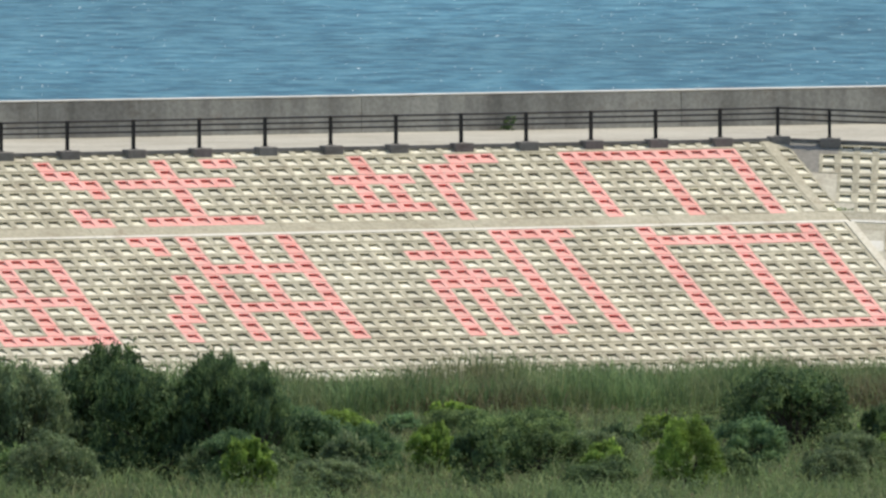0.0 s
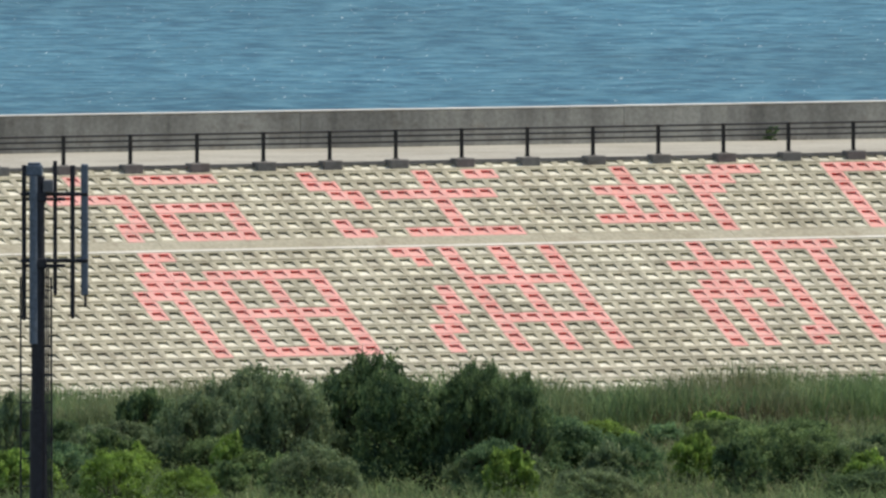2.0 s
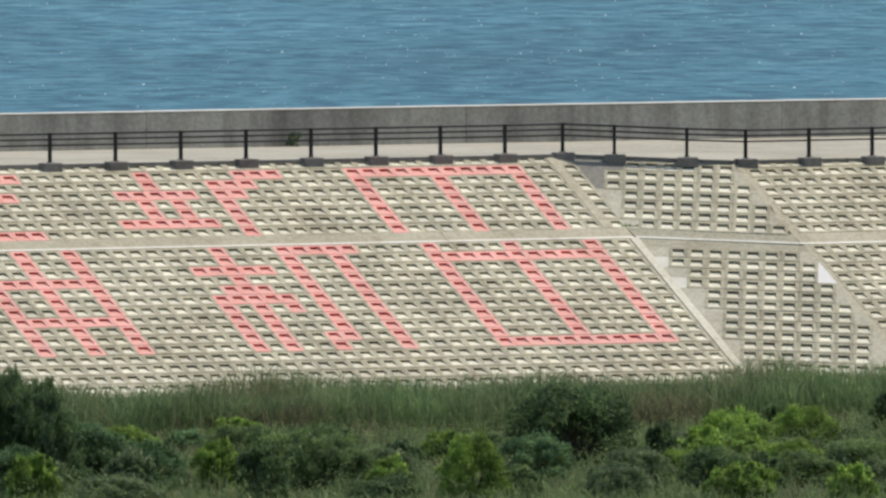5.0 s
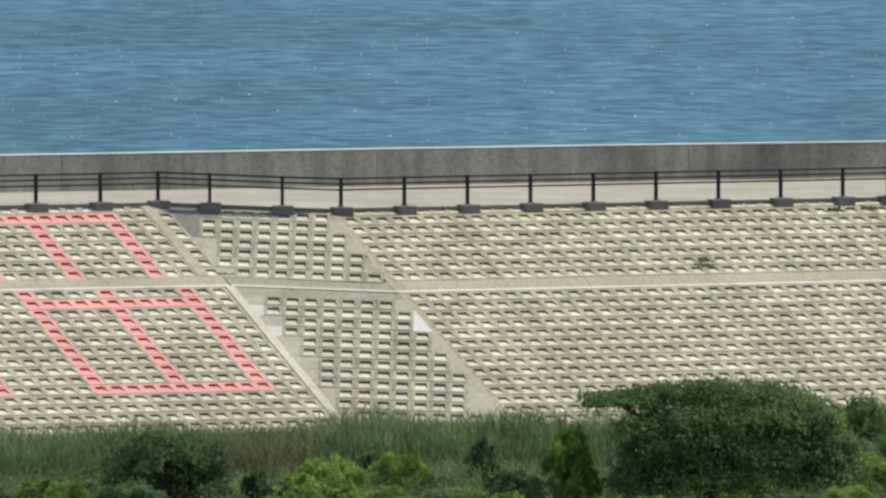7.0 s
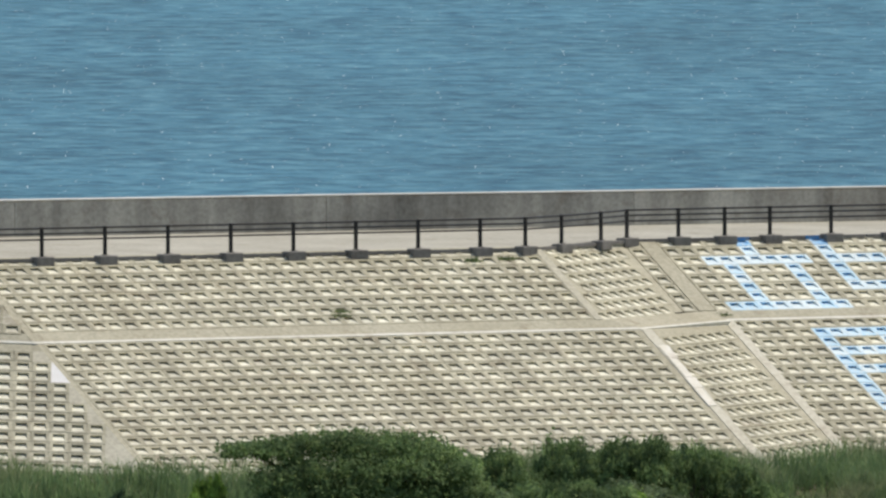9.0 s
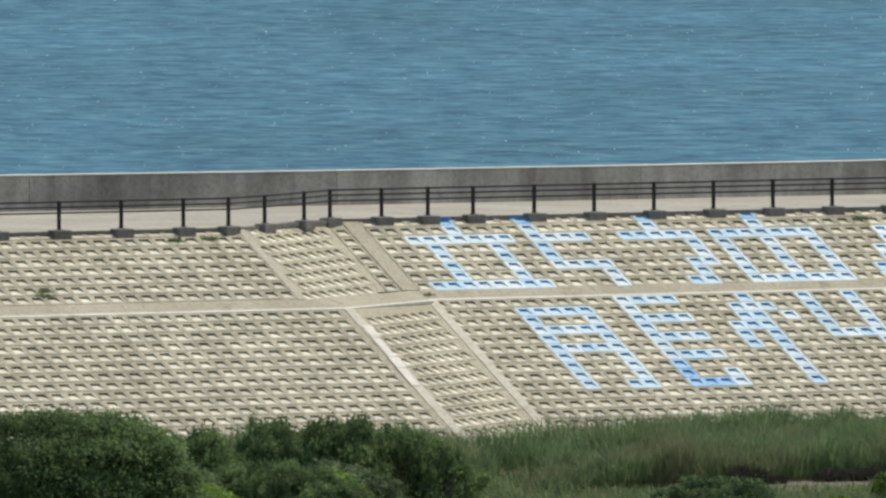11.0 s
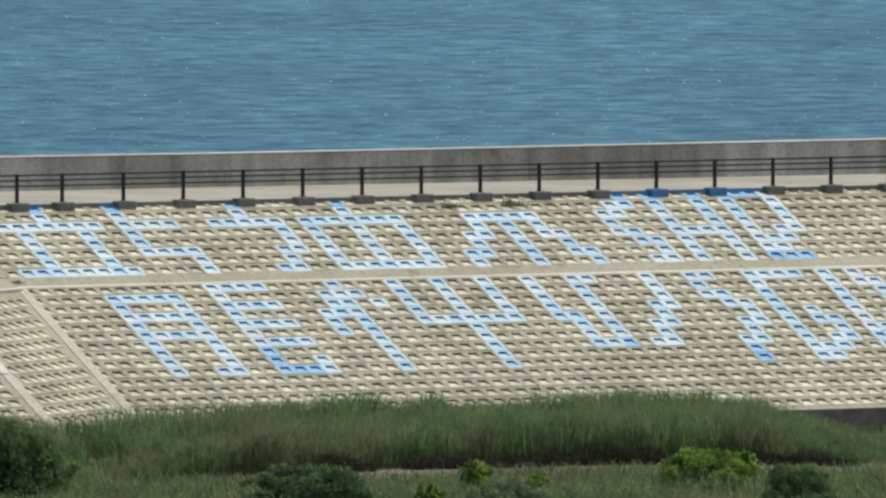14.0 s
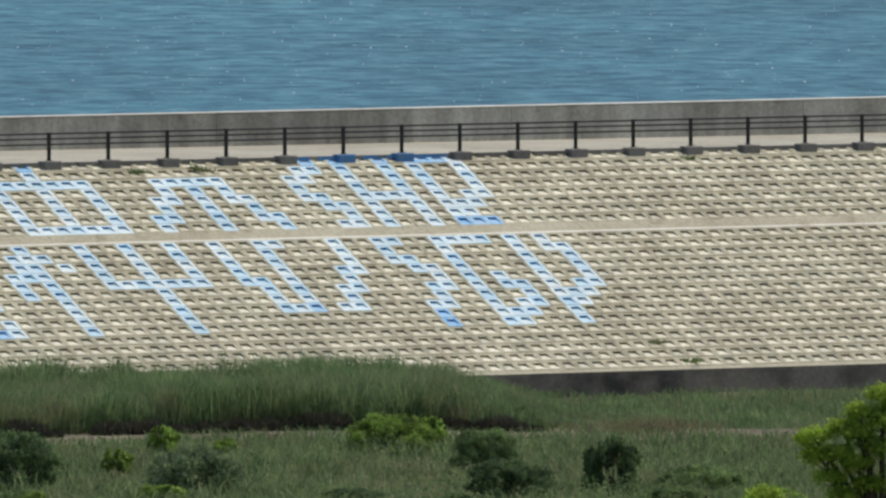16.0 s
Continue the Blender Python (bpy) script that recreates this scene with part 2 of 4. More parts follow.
def on(side, u, v=0.0, n=0.0):
    """A point of a straight stretch: metres along the crest, down the slope and off its face."""
    du, dg, dn = axes(BEARING[side], SLOPE)
    return Vector((*CORNER[side], LEVEL[side])) + du * u + dg * v + dn * n


class Panel:
    """A flat field of the revetment between two lines that fall from l0 to l1 and from r0 to r1."""

    def __init__(self, l0, l1, r0, r1):
        self.c = [Vector(p) for p in (l0, l1, r1, r0)]
        self.u = (self.c[3] - self.c[0]).normalized()
        n = self.u.cross(self.c[1] - self.c[0]).normalized()
        self.n = n if n.z > 0 else -n
        g = self.u.cross(self.n)
        self.g = g if g.z < 0 else -g
        self.o = self.c[0]
        d = self.c[1] - self.c[0]
        e = self.c[2] - self.c[0]
        w = self.c[3] - self.c[0]
        self.depth = d.dot(self.g)
        self.left = lambda v: d.dot(self.u) * v / self.depth
        wr, er = w.dot(self.u), e.dot(self.u)
        self.right = lambda v: wr + (er - wr) * v / self.depth

    def at(self, u, v, n=0.0):
        return self.o + self.u * u + self.g * v + self.n * n

    def lay(self, u, v):
        m = Matrix((self.u, self.g, self.n)).transposed().to_4x4()
        return Matrix.Translation(self.at(u, v)) @ m


# ---- hollow block ----
def block_shape(w=0.2495, h=0.2265, deep=0.10, pw=0.153, p0=-0.150, p1=0.152, drop=0.108):
    """A concrete block with a wedge-shaped pocket: a riser under its upper edge, and a floor that runs out to the lower edge."""
    s = radians(SLOPE)
    rv, rn = p0 - 0.055, -drop * math.cos(s)
    c = 0.007
    v = [(-w, -h, -c), (w, -h, -c), (w, h, -c), (-w, h, -c),
         (-w + 0.002, -h + c, 0), (w - 0.002, -h + c, 0), (w - 0.002, h - c, 0), (-w + 0.002, h - c, 0),
         (-pw, p0, 0), (pw, p0, 0), (pw + 0.018, p1, 0), (-pw - 0.010, p1, 0),
         (-pw + 0.012, rv, rn), (pw - 0.040, rv, rn),          # the side wall splays
         (-w, -h, -deep), (w, -h, -deep), (w, h, -deep), (-w, h, -deep)]
    v = [(x, y, z + y * 0.017 if z > -deep else z) for x, y, z in v]          # laid like shingles, the lower edge proud
    f = [(4, 8, 9, 5), (5, 9, 10, 6), (6, 10, 11, 7), (7, 11, 8, 4), (8, 12, 13, 9), (12, 11, 10, 13), (8, 11, 12), (9, 13, 10),
         (0, 4, 5, 1), (1, 5, 6, 2), (2, 6, 7, 3), (3, 7, 4, 0), (14, 0, 1, 15), (15, 1, 2, 16), (16, 2, 3, 17), (17, 3, 0, 14)]
    return v, f


BV, BF = block_shape()
BF = [tuple(reversed(f)) for f in BF]      # the slope's third axis is mirrored, so faces turn outward
BLOCK_MESH = {k: array_mesh(k + "_block", BV, BF, m) for k, m in (("plain", M_BLOCK), ("pink", M_PINK), ("blue", M_BLUE), ("deep", M_BLUE_DEEP))}
for k, m in (("pink", M_PINK_SHADE), ("blue", M_BLUE_SHADE), ("deep", M_BLUE_SHADE)):          # riser: a stronger copy of the paint that stands in for the pocket's shade
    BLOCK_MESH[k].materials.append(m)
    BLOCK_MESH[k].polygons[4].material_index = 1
BLOCK_MESH["plain"].materials.append(M_POCKET)          # the floor of the pocket takes a paler concrete than its rim
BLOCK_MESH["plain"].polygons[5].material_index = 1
BVN = np.array(BV)


def lay_blocks(panel, parent, cells, painted=None, colour="plain", keep=300, deep=()):
    """cells: (u, v, key). Painted cells and the first plain ones stand singly; the others are joined."""
    painted = painted or set()
    rng = random.Random(len(cells))
    single, rest = [], []
    for cell in cells:
        (single if cell[2] in painted else rest).append(cell)
    room = max(0, keep - len(single))
    for u, v, key in single[:keep]:
        ob = new("painted_block", BLOCK_MESH["deep" if key in deep else colour])
        ob.parent = parent
        ob.matrix_basis = panel.lay(u + rng.uniform(-0.006, 0.006), v, ) @ pose(0, 0, rng.uniform(-0.002, 0.003), rng.uniform(-0.4, 0.4), rng.uniform(-0.35, 0.35), rng.uniform(-0.4, 0.4))
    near, far = rest[:room], rest[room:]
    for u, v, key in near:
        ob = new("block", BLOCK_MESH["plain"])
        ob.parent = parent
        ob.matrix_basis = panel.lay(u + rng.uniform(-0.006, 0.006), v) @ pose(0, 0, rng.uniform(-0.002, 0.003), rng.uniform(-0.4, 0.4), rng.uniform(-0.35, 0.35), rng.uniform(-0.4, 0.4))
    verts, faces = [], []
    for u, v, key in far:
        m = panel.lay(u + rng.uniform(-0.006, 0.006), v) @ pose(0, 0, rng.uniform(-0.002, 0.003), rng.uniform(-0.4, 0.4), rng.uniform(-0.35, 0.35), rng.uniform(-0.4, 0.4))
        a = np.array(m)
        base = len(verts)
        verts += [tuple(p) for p in BVN @ a[:3, :3].T + a[:3, 3]]
        faces += [tuple(k + base for k in f) for f in BF]
    if far:
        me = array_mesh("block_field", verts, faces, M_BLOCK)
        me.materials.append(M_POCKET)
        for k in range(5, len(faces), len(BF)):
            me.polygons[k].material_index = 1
        ob = new("block_field", me)
        ob.parent = parent
        tagged(ob, "rows of hollow concrete revetment blocks", kind="stuff")


# ---- ground and sea ----
SEAWALL = (0.552, 734.3)                    # y = a x + b in the plan


def seawall_at(x, off=0.0):
    a, b = SEAWALL
    return Vector((x, a * x + b, 0)) + Vector((-a, 1, 0)).normalized() * off


bm = bmesh.new()
p0, p1 = seawall_at(-2600, -2), seawall_at(2600, -2)
prism(bm, [(-2600, -900, 0), (2600, -900, 0), tuple(p1), tuple(p0)], (0, 0, -3))
bmesh.ops.subdivide_edges(bm, edges=[e for e in bm.edges if e.calc_length() > 500], cuts=3, use_grid_fill=True)
thing("ground", bm, M_SOIL, "flat marshy ground of dark soil and mud", "ground", kind="structure")
bm = bmesh.new()
q0, q1 = seawall_at(-2600, 1.0), seawall_at(2600, 1.0)
prism(bm, [tuple(q0 + Vector((0, 0, 0.1))), tuple(q1 + Vector((0, 0, 0.1))), (2600, 4600, 0.1), (-2600, 4600, 0.1)], (0, 0, -3))
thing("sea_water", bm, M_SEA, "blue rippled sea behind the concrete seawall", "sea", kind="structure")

# ---- crest ----
A_LEFT, C_RIGHT = -40.0, 54.0
HINGE = 0.36
CREST = [on("A", A_LEFT), on("A", HINGE), on("B", 0), on("B", B_END), on("C", 0), on("C", C_RIGHT)]
bm = bmesh.new()
for k in range(len(CREST) - 1):
    a, b = CREST[k], CREST[k + 1]
    a2, b2 = seawall_at(a.x - 5.5, 0.3), seawall_at(b.x - 5.5, 0.3)
    a2.z, b2.z = 6.45, 6.45
    prism(bm, [tuple(a), tuple(b), tuple(b2), tuple(a2)], (0, 0, -1.2))
bmesh.ops.remove_doubles(bm, verts=bm.verts, dist=0.001)
thing("pavement", bm, M_PAVE, "pale concrete promenade along the embankment crest", "pavement", kind="structure")

# seawall, cast in lengths
wall = empty("wall_sea", seawall_at(0), "weathered grey concrete parapet wall beside the sea", "seawall", kind="structure")
WALL_X = (-35, -20, -5, 3, 10, 17, 25, 32, 40, 52)          # the wall has settled a little along its length
WALL_TOP = (7.44, 7.44, 7.45, 7.44, 7.41, 7.38, 7.37, 7.38, 7.40, 7.44)
rng = random.Random(4)
wx = -62.0
while wx < 90:
    ln = 8.6
    a, b = seawall_at(wx), seawall_at(wx + ln - 0.015)
    n = Vector((-SEAWALL[0], 1, 0)).normalized()
    ta, tb = (float(np.interp(wx + k * ln, WALL_X, WALL_TOP)) + rng.uniform(-0.005, 0.005) for k in (0, 1))
    bm = bmesh.new()
    t = 0.55
    rows = [(-0.04, 5.2, 0), (0.0, -0.03, 1), (0.03, 0.0, 1), (t - 0.03, 0.0, 1), (t, -0.03, 1), (t + 0.05, 0.0, 0), (t - 0.3, -0.5, 0)]
    va = [bm.verts.new((*(a + n * o).xy, z + ta * k)) for o, z, k in rows]
    vb = [bm.verts.new((*(b + n * o).xy, z + tb * k)) for o, z, k in rows]
    for k in range(len(rows)):
        j = (k + 1) % len(rows)
        bm.faces.new((va[k], va[j], vb[j], vb[k]))
    bm.faces.new(va)
    bm.faces.new(vb[::-1])
    bmesh.ops.translate(bm, vec=-seawall_at(0), verts=bm.verts)
    part("wall_length", bm, M_WALL_PALE if wx > 12 else M_WALL, wall)
    # thin strip added on top; its pale colour paints the sunlit wall top
    bm = bmesh.new()
    loop = [a + n * -0.03, b + n * -0.03, b + n * (t + 0.02), a + n * (t + 0.02)]
    prism(bm, [(p.x, p.y - SEAWALL[1], h + 0.03) for p, h in zip(loop, (ta, tb, tb, ta))], (0, 0, -0.027))
    part("coping", bm, M_SUNLIT_CAP, wall, "pale cap strip added for the sunlit wall top")
    wx += ln

# kerb along the crest edge
KERB_H = 0.10
kerb = empty("kerb", CREST[1], "dark grey concrete kerb along the slope's upper edge", "kerb", kind="structure")


def bar(bm, a, b, across, low, high, origin):
    """A bar from a to b: across metres to each side of the line in the plan, from low to high."""
    d = (b - a).normalized()
    s = Vector((d.y, -d.x, 0))
    loop = [a + s * across[0], b + s * across[0], b + s * across[1], a + s * across[1]]
    prism(bm, [tuple(p + Vector((0, 0, high)) - origin) for p in loop], (0, 0, low - high))


for k in range(len(CREST) - 1):
    a, b = CREST[k], CREST[k + 1]
    n = max(1, round((b - a).length / 4.0))
    for i in range(n):
        bm = bmesh.new()
        bar(bm, a.lerp(b, i / n), a.lerp(b, (i + 1) / n - 0.002), (-0.18, 0.05), -0.03, KERB_H - 0.035, CREST[1])
        part("kerb_length", bm, M_KERB, kerb)

for u0, u1 in ((3.3, 3.8), (5.65, 6.1), (22.65, 23.2), (23.5, 24.8), (25.0, 25.6), (25.8, 27.9)):
    bm = bmesh.new()
    bar(bm, on("C", u0), on("C", u1), (0.04, 0.058), -0.06, KERB_H - 0.031, CREST[1])
    part("painted_face", bm, M_DEEPBLUE, kerb, "deep blue painted kerb face")

# ---- railing ----
POSTS = [on("A", -1.62 - 2.0 * k) for k in range(18, -1, -1)]
POSTS += [CREST[1].lerp(CREST[2], v / 4.35) for v in (-0.16, 1.22, 3.15)]
POSTS += [on("B", 0.43 + 2.007 * k) for k in range(9)] + [on("B", 17.95)]
POSTS += [CREST[3].lerp(CREST[4], v / 5.25) for v in (1.46, 3.56)]
POSTS += [on("C", v) for v in (-0.19, 1.5, 3.02, 4.51)] + [on("C", 6.53 + 1.985 * k) for k in range(22)]
railing = empty("railing", POSTS[0], "dark steel railing with three rails on concrete feet", "railing", kind="structure")
O = POSTS[0]
bm = bmesh.new()
box(bm, (0.085, 0.085, 0.77), (0, 0, 0.385), bevel=0.008)
box(bm, (0.16, 0.16, 0.012), (0, 0, 0.006))
box(bm, (0.10, 0.10, 0.02), (0, 0, 0.775), bevel=0.006)
post_mesh = mesh_of("post", bm, M_RAIL)
bm = bmesh.new()
box(bm, (0.57, 0.36, 0.26), (0, 0, -0.02), bevel=0.02)
foot_mesh = mesh_of("foot", bm, M_KERB)
bm = bmesh.new()
box(bm, (0.57, 0.36, 0.26), (0, 0, -0.02), bevel=0.02)
foot_blue = mesh_of("foot_blue", bm, M_DEEPBLUE)
FIRST_BLUE = POSTS.index(on("C", 6.53 + 1.985 * 9))
for k, p in enumerate(POSTS):
    d = (POSTS[min(k + 1, len(POSTS) - 1)] - POSTS[max(k - 1, 0)])
    turn = math.degrees(math.atan2(d.y, d.x))
    lift = Vector((0, 0, KERB_H + 0.02))
    ft = new("foot", foot_blue if k in (FIRST_BLUE, FIRST_BLUE + 1) else foot_mesh)
    ft.parent = railing
    ft.matrix_basis = Matrix.Translation(p - O + Vector((0.02, -0.05, 0.0))) @ pose(0, 0, 0, 0, 0, turn)
    ps = new("post", post_mesh)
    ps.parent = railing
    ps.matrix_basis = Matrix.Translation(p - O + lift) @ pose(0, 0, 0, 0, 0, turn)
    if k + 1 < len(POSTS):
        for z, r in ((0.75, 0.027), (0.605, 0.023), (0.45, 0.023)):
            bm = bmesh.new()
            rod(bm, p - O + lift + Vector((0, 0, z)), POSTS[k + 1] - O + lift + Vector((0, 0, z)), r)
            part("rail", bm, M_RAIL, railing)

# ---- revetment ----
BAND0, BAND1 = 3.57, 4.09
PINK_UP = (
    "..#...#####.....#......#..##.......#.....###....###########",
    "................##.....#...........#...###......#....#....#",
    "#####............##.#######......#####.##.......#....#....#",
    "....#.#####.......#....#..........#.#..#........#....#....#",
    "....#.#...#............#..........#.#..#........#....#....#",
    "...##.#...#.....#......#........######.#........#....#....#",
    "...#..#####.....##..#######............#........#....#....#")
PINK_LOW = (
    "..##.............##.#..#..#........#...#####....#....#....#",
    "..#...............#.#..#..#........#...#..#.....###########",
    ".###.#######........#..#..#......#####.#..#.....#....#....#",
    ".#####..#..#........#######........#...#..#.....#....#....#",
    "###..#..#..#......#.#..#..#.......###..#..#.....#....#....#",
    "#.#..#..#..#......#.#..#..#......#####.#..#.....#....#....#",
    "#.#..#######.....##.#..#..#......#.#.#.#..#.....#....#....#",
    "..#..#..#..#.....#..#######......#.#...#..#.....#....#....#",
    "..#..#..#..#....##..#..#..#......#.#...#..#.....#....#....#",
    "..#..#..#..#....#...#..#..#......#.#..##..#.....#....#....#",
    "..#..#######....#...#..#..#......#.#..#...#.....###########")
BLUE_UP = (
    "....#....#.......#......#..................#.#..#.####",
    "....#....#.......#......#.................##.#..#.#..#",
    ".#######.####..#####.#######....#####....##..#..#.#..#",
    "..#...#..#.........#.#..#..#....#.#.#....#...#..#.#..#",
    "..#...#..#.........#.#..#..#...##.#.##...##..####.#.##",
    "..#...#..####.....##.#..#..#...#..#..#....##.#..#.###.",
    "..#...#.....#.....#..#..#..#..##..#..##....#.#..#.##..",
    "########....#....##..#######..#...#...#...##.#..#.###.")
BLUE_LOW = (
    ".......####....#...#..#..#..#..##...#..##..####.#.#.",
    "#####..#......###..#..#..#..#..#....#..#...#....#.##",
    "#...#..####...##.#.#..#..#..#..#....#..##..#....#..#",
    "#####..#.....###...#..#..#..#..#...##...##.#....#..#",
    "#...#..####..#.#...#######..##.#...#.....#.#.#..#..#",
    "#####..#.....#.#......#......#.#..##....##.#.##.#.##",
    "#...#..####....#......#......#.#..#.....#..#..#.###.",
    "#...#..#.......#......#......###.##....##..#.##.##..",
    "#...#..#..#....#......#................#...###..#...",
    "#..##..####....#......#................#...##...#...")


def marks(rows, i0, j0):
    return {(i + i0, j + j0) for j, row in enumerate(rows) for i, c in enumerate(row) if c == "#"}


def field(name, label, panel, v_first, rows, u_phase, margin=(0.30, 0.30), painted=None, colour="plain", fill=None, j0=0, keep=300, extra=(), spans=None, row=ROW, filling=None, deep=()):
    """One field of the revetment: its bedding slab and its blocks, row by row."""
    top = empty(name, (0, 0, 0), label, "revetment", kind="structure")
    bm = bmesh.new()
    c = [panel.at(panel.left(0), 0, -0.10), panel.at(panel.right(0), 0, -0.10), panel.at(panel.right(panel.depth), panel.depth, -0.10), panel.at(panel.left(panel.depth), panel.depth, -0.10)]
    prism(bm, [tuple(p) for p in c], panel.n * -0.5)
    part("bedding", bm, M_BED, top)
    cells = []
    infill = {}
    last = None
    for j in range(j0, j0 + rows):
        v = v_first + 0.095 + row * j
        if v + 0.13 > panel.depth:
            continue
        last = v + row / 2
        lo, hi = max(panel.left(v - 0.2), panel.left(v + 0.2)) + margin[0], min(panel.right(v - 0.2), panel.right(v + 0.2)) - margin[1]
        i0, i1 = (spans or {}).get(j, (math.ceil((lo - u_phase) / PITCH), math.floor((hi - u_phase) / PITCH)))
        cells += [(u_phase + i * PITCH, v, (i, j)) for i in range(i0, i1 + 1)]
        first, final = u_phase + (i0 - 0.5) * PITCH, u_phase + (i1 + 0.5) * PITCH
        v0, v1 = max(v - row / 2, 0.0), min(v + row / 2, panel.depth)
        for edge, a0, a1, e in (("left", panel.left(v0), panel.left(v1), first), ("right", panel.right(v0), panel.right(v1), final)):
            m = (fill or {}).get((edge, j), filling or M_BAND)
            if m and abs(e - (a0 + a1) / 2) > 0.02:
                loop = [(a0, v0), (e, v0), (e, v1), (a1, v1)]
                prism(infill.setdefault(m.name, (m, bmesh.new()))[1], [tuple(panel.at(x, y, -0.006)) for x, y in loop], panel.n * -0.2)
    if v_first + 0.095 + row * (j0 - 0.5) > 0.03:
        y = v_first + 0.095 + row * (j0 - 0.5)
        prism(infill.setdefault(M_BAND.name, (M_BAND, bmesh.new()))[1], [tuple(panel.at(a, c, -0.006)) for a, c in ((panel.left(0), 0), (panel.right(0), 0), (panel.right(y), y), (panel.left(y), y))], panel.n * -0.2)
    if last and panel.depth - last > 0.02:
        prism(infill.setdefault(M_BAND.name, (M_BAND, bmesh.new()))[1], [tuple(panel.at(a, c, -0.006)) for a, c in ((panel.left(last), last), (panel.right(last), last), (panel.right(panel.depth), panel.depth), (panel.left(panel.depth), panel.depth))], panel.n * -0.2)
    for m, fbm in infill.values():
        part("infill", fbm, m, top)
    cells += list(extra)
    lay_blocks(panel, top, cells, painted, colour, keep, deep)
    return top


def slope_panel(side, u0, u1, v0, v1):
    return Panel(on(side, u0, v0), on(side, u0, v1), on(side, u1, v0), on(side, u1, v1))


# stretch A: pink characters
LAB = "sloping revetment of beige hollow concrete blocks"
pa = slope_panel("A", A_LEFT, HINGE, 0.0, BAND0)
pal = slope_panel("A", A_LEFT, 0.42, BAND1, FOOT)
A_I = -1.6 - A_LEFT                          # phase of the columns from the panel's left edge
field("revetment_1", LAB + " with pink painted characters, upper tier", pa, 0.48, 8, A_I, (0.3, 0.95), marks(PINK_UP, -58, 0), "pink", j0=-1, fill={("right", j): None for j in range(7)},
      extra=[(0.15 - A_LEFT, 0.575 + ROW * j, None) for j in range(7)])
field("revetment_2", LAB + " with pink painted characters, lower tier", pal, 4.23 - BAND1, 15, A_I, (0.3, 0.3), marks(PINK_LOW, -57, 0), "pink")
# the turned field between A and B
pb0 = Panel(on("A", HINGE, 0), on("A", HINGE, BAND0), on("B", 0, 0), on("B", 0, BAND0))
pb0l = Panel(on("A", 0.42, BAND1), on("A", 0.42, FOOT), on("B", 0.1, BAND1), on("B", 0.1, FOOT))
field("revetment_3", LAB + " turned to face the land, upper tier", pb0, 0.66, 8, 1.24, (0.28, 0.06), j0=-1, row=0.442, filling=M_FILL, spans={-1: (1, 6), 0: (0, 6), 1: (0, 7), 2: (1, 7), 3: (1, 8), 4: (1, 8), 5: (2, 9)}, fill={("left", j): M_STAIN for j in (-1, 0, 1)})
field("revetment_4", LAB + " turned to face the land, lower tier", pb0l, 0.49, 15, 1.12, (0.30, 0.27), row=0.456, filling=M_FILL, fill={("right", 1): M_PATCH, ("right", 2): M_PATCH, ("left", 1): M_LIP, ("left", 3): M_LIP},
      spans={0: (0, 6), 1: (0, 7), 2: (1, 7), 3: (1, 8), 4: (2, 8), 5: (2, 9), 6: (3, 9), 7: (3, 10), 8: (3, 10), 9: (4, 10), 10: (4, 10), 11: (5, 11), 12: (5, 11)})
# stretch B
pb = slope_panel("B", 0.0, B_END + 0.05, 0.0, BAND0)
pbl = slope_panel("B", 0.1, B_END + 1.22, BAND1, FOOT)
field("revetment_5", LAB + ", plain and weathered, upper tier", pb, 0.40, 8, 0.0, (0.26, 0.26), j0=-1)
field("revetment_6", LAB + ", plain and weathered, lower tier", pbl, 4.23 - BAND1, 15, -0.1, (0.26, 0.22))
# the turned field between B and C
pc0 = Panel(on("B", B_END + 0.05, 0), on("B", B_END + 0.05, BAND0), on("C", -0.37, 0), on("C", -0.37, BAND0))
pc0l = Panel(on("B", B_END + 1.22, BAND1), on("B", B_END + 1.22, FOOT), on("C", 0.7, BAND1), on("C", 0.7, FOOT))
field("revetment_7", LAB + " on a sharp turn, upper tier", pc0, 0.42, 8, 0.1, (0.36, 0.28), j0=-1, row=0.431)
field("revetment_8", LAB + " on a sharp turn, lower tier", pc0l, 0.52, 14, 0.1, (0.42, 0.25))
# stretch C: blue letters
pc = slope_panel("C", -0.37, C_RIGHT, 0.0, BAND0)
pcl = slope_panel("C", 0.7, C_RIGHT, BAND1, FOOT)
field("revetment_9", LAB + " with pale blue painted letters, upper tier", pc, 0.47, 8, 0.37, (1.2, 0.3), marks(BLUE_UP, 3, -1), "blue", j0=-1, deep={(7, -1), (12, -1), (20, -1), (27, -1), (53, 6), (54, 6), (55, 6), (46, -1), (48, -1), (51, -1), (53, -1), (54, -1), (55, -1)}, fill={("left", j): None for j in range(7)},
      extra=[(0.27, 0.565 + ROW * j, None) for j in range(7)])
field("revetment_10", LAB + " with pale blue painted letters, lower tier", pcl, 4.21 - BAND1, 15, -0.7, (0.3, 0.3), marks(BLUE_LOW, 7, 0), "blue", deep={(14, 8), (14, 9), (15, 9), (16, 9), (46, 8), (46, 9), (14, 7), (38, 7)})

# plain band halfway down, with a raised lip
band = empty("trim_band", (0, 0, 0), "plain concrete band between the two tiers", "band", kind="structure")


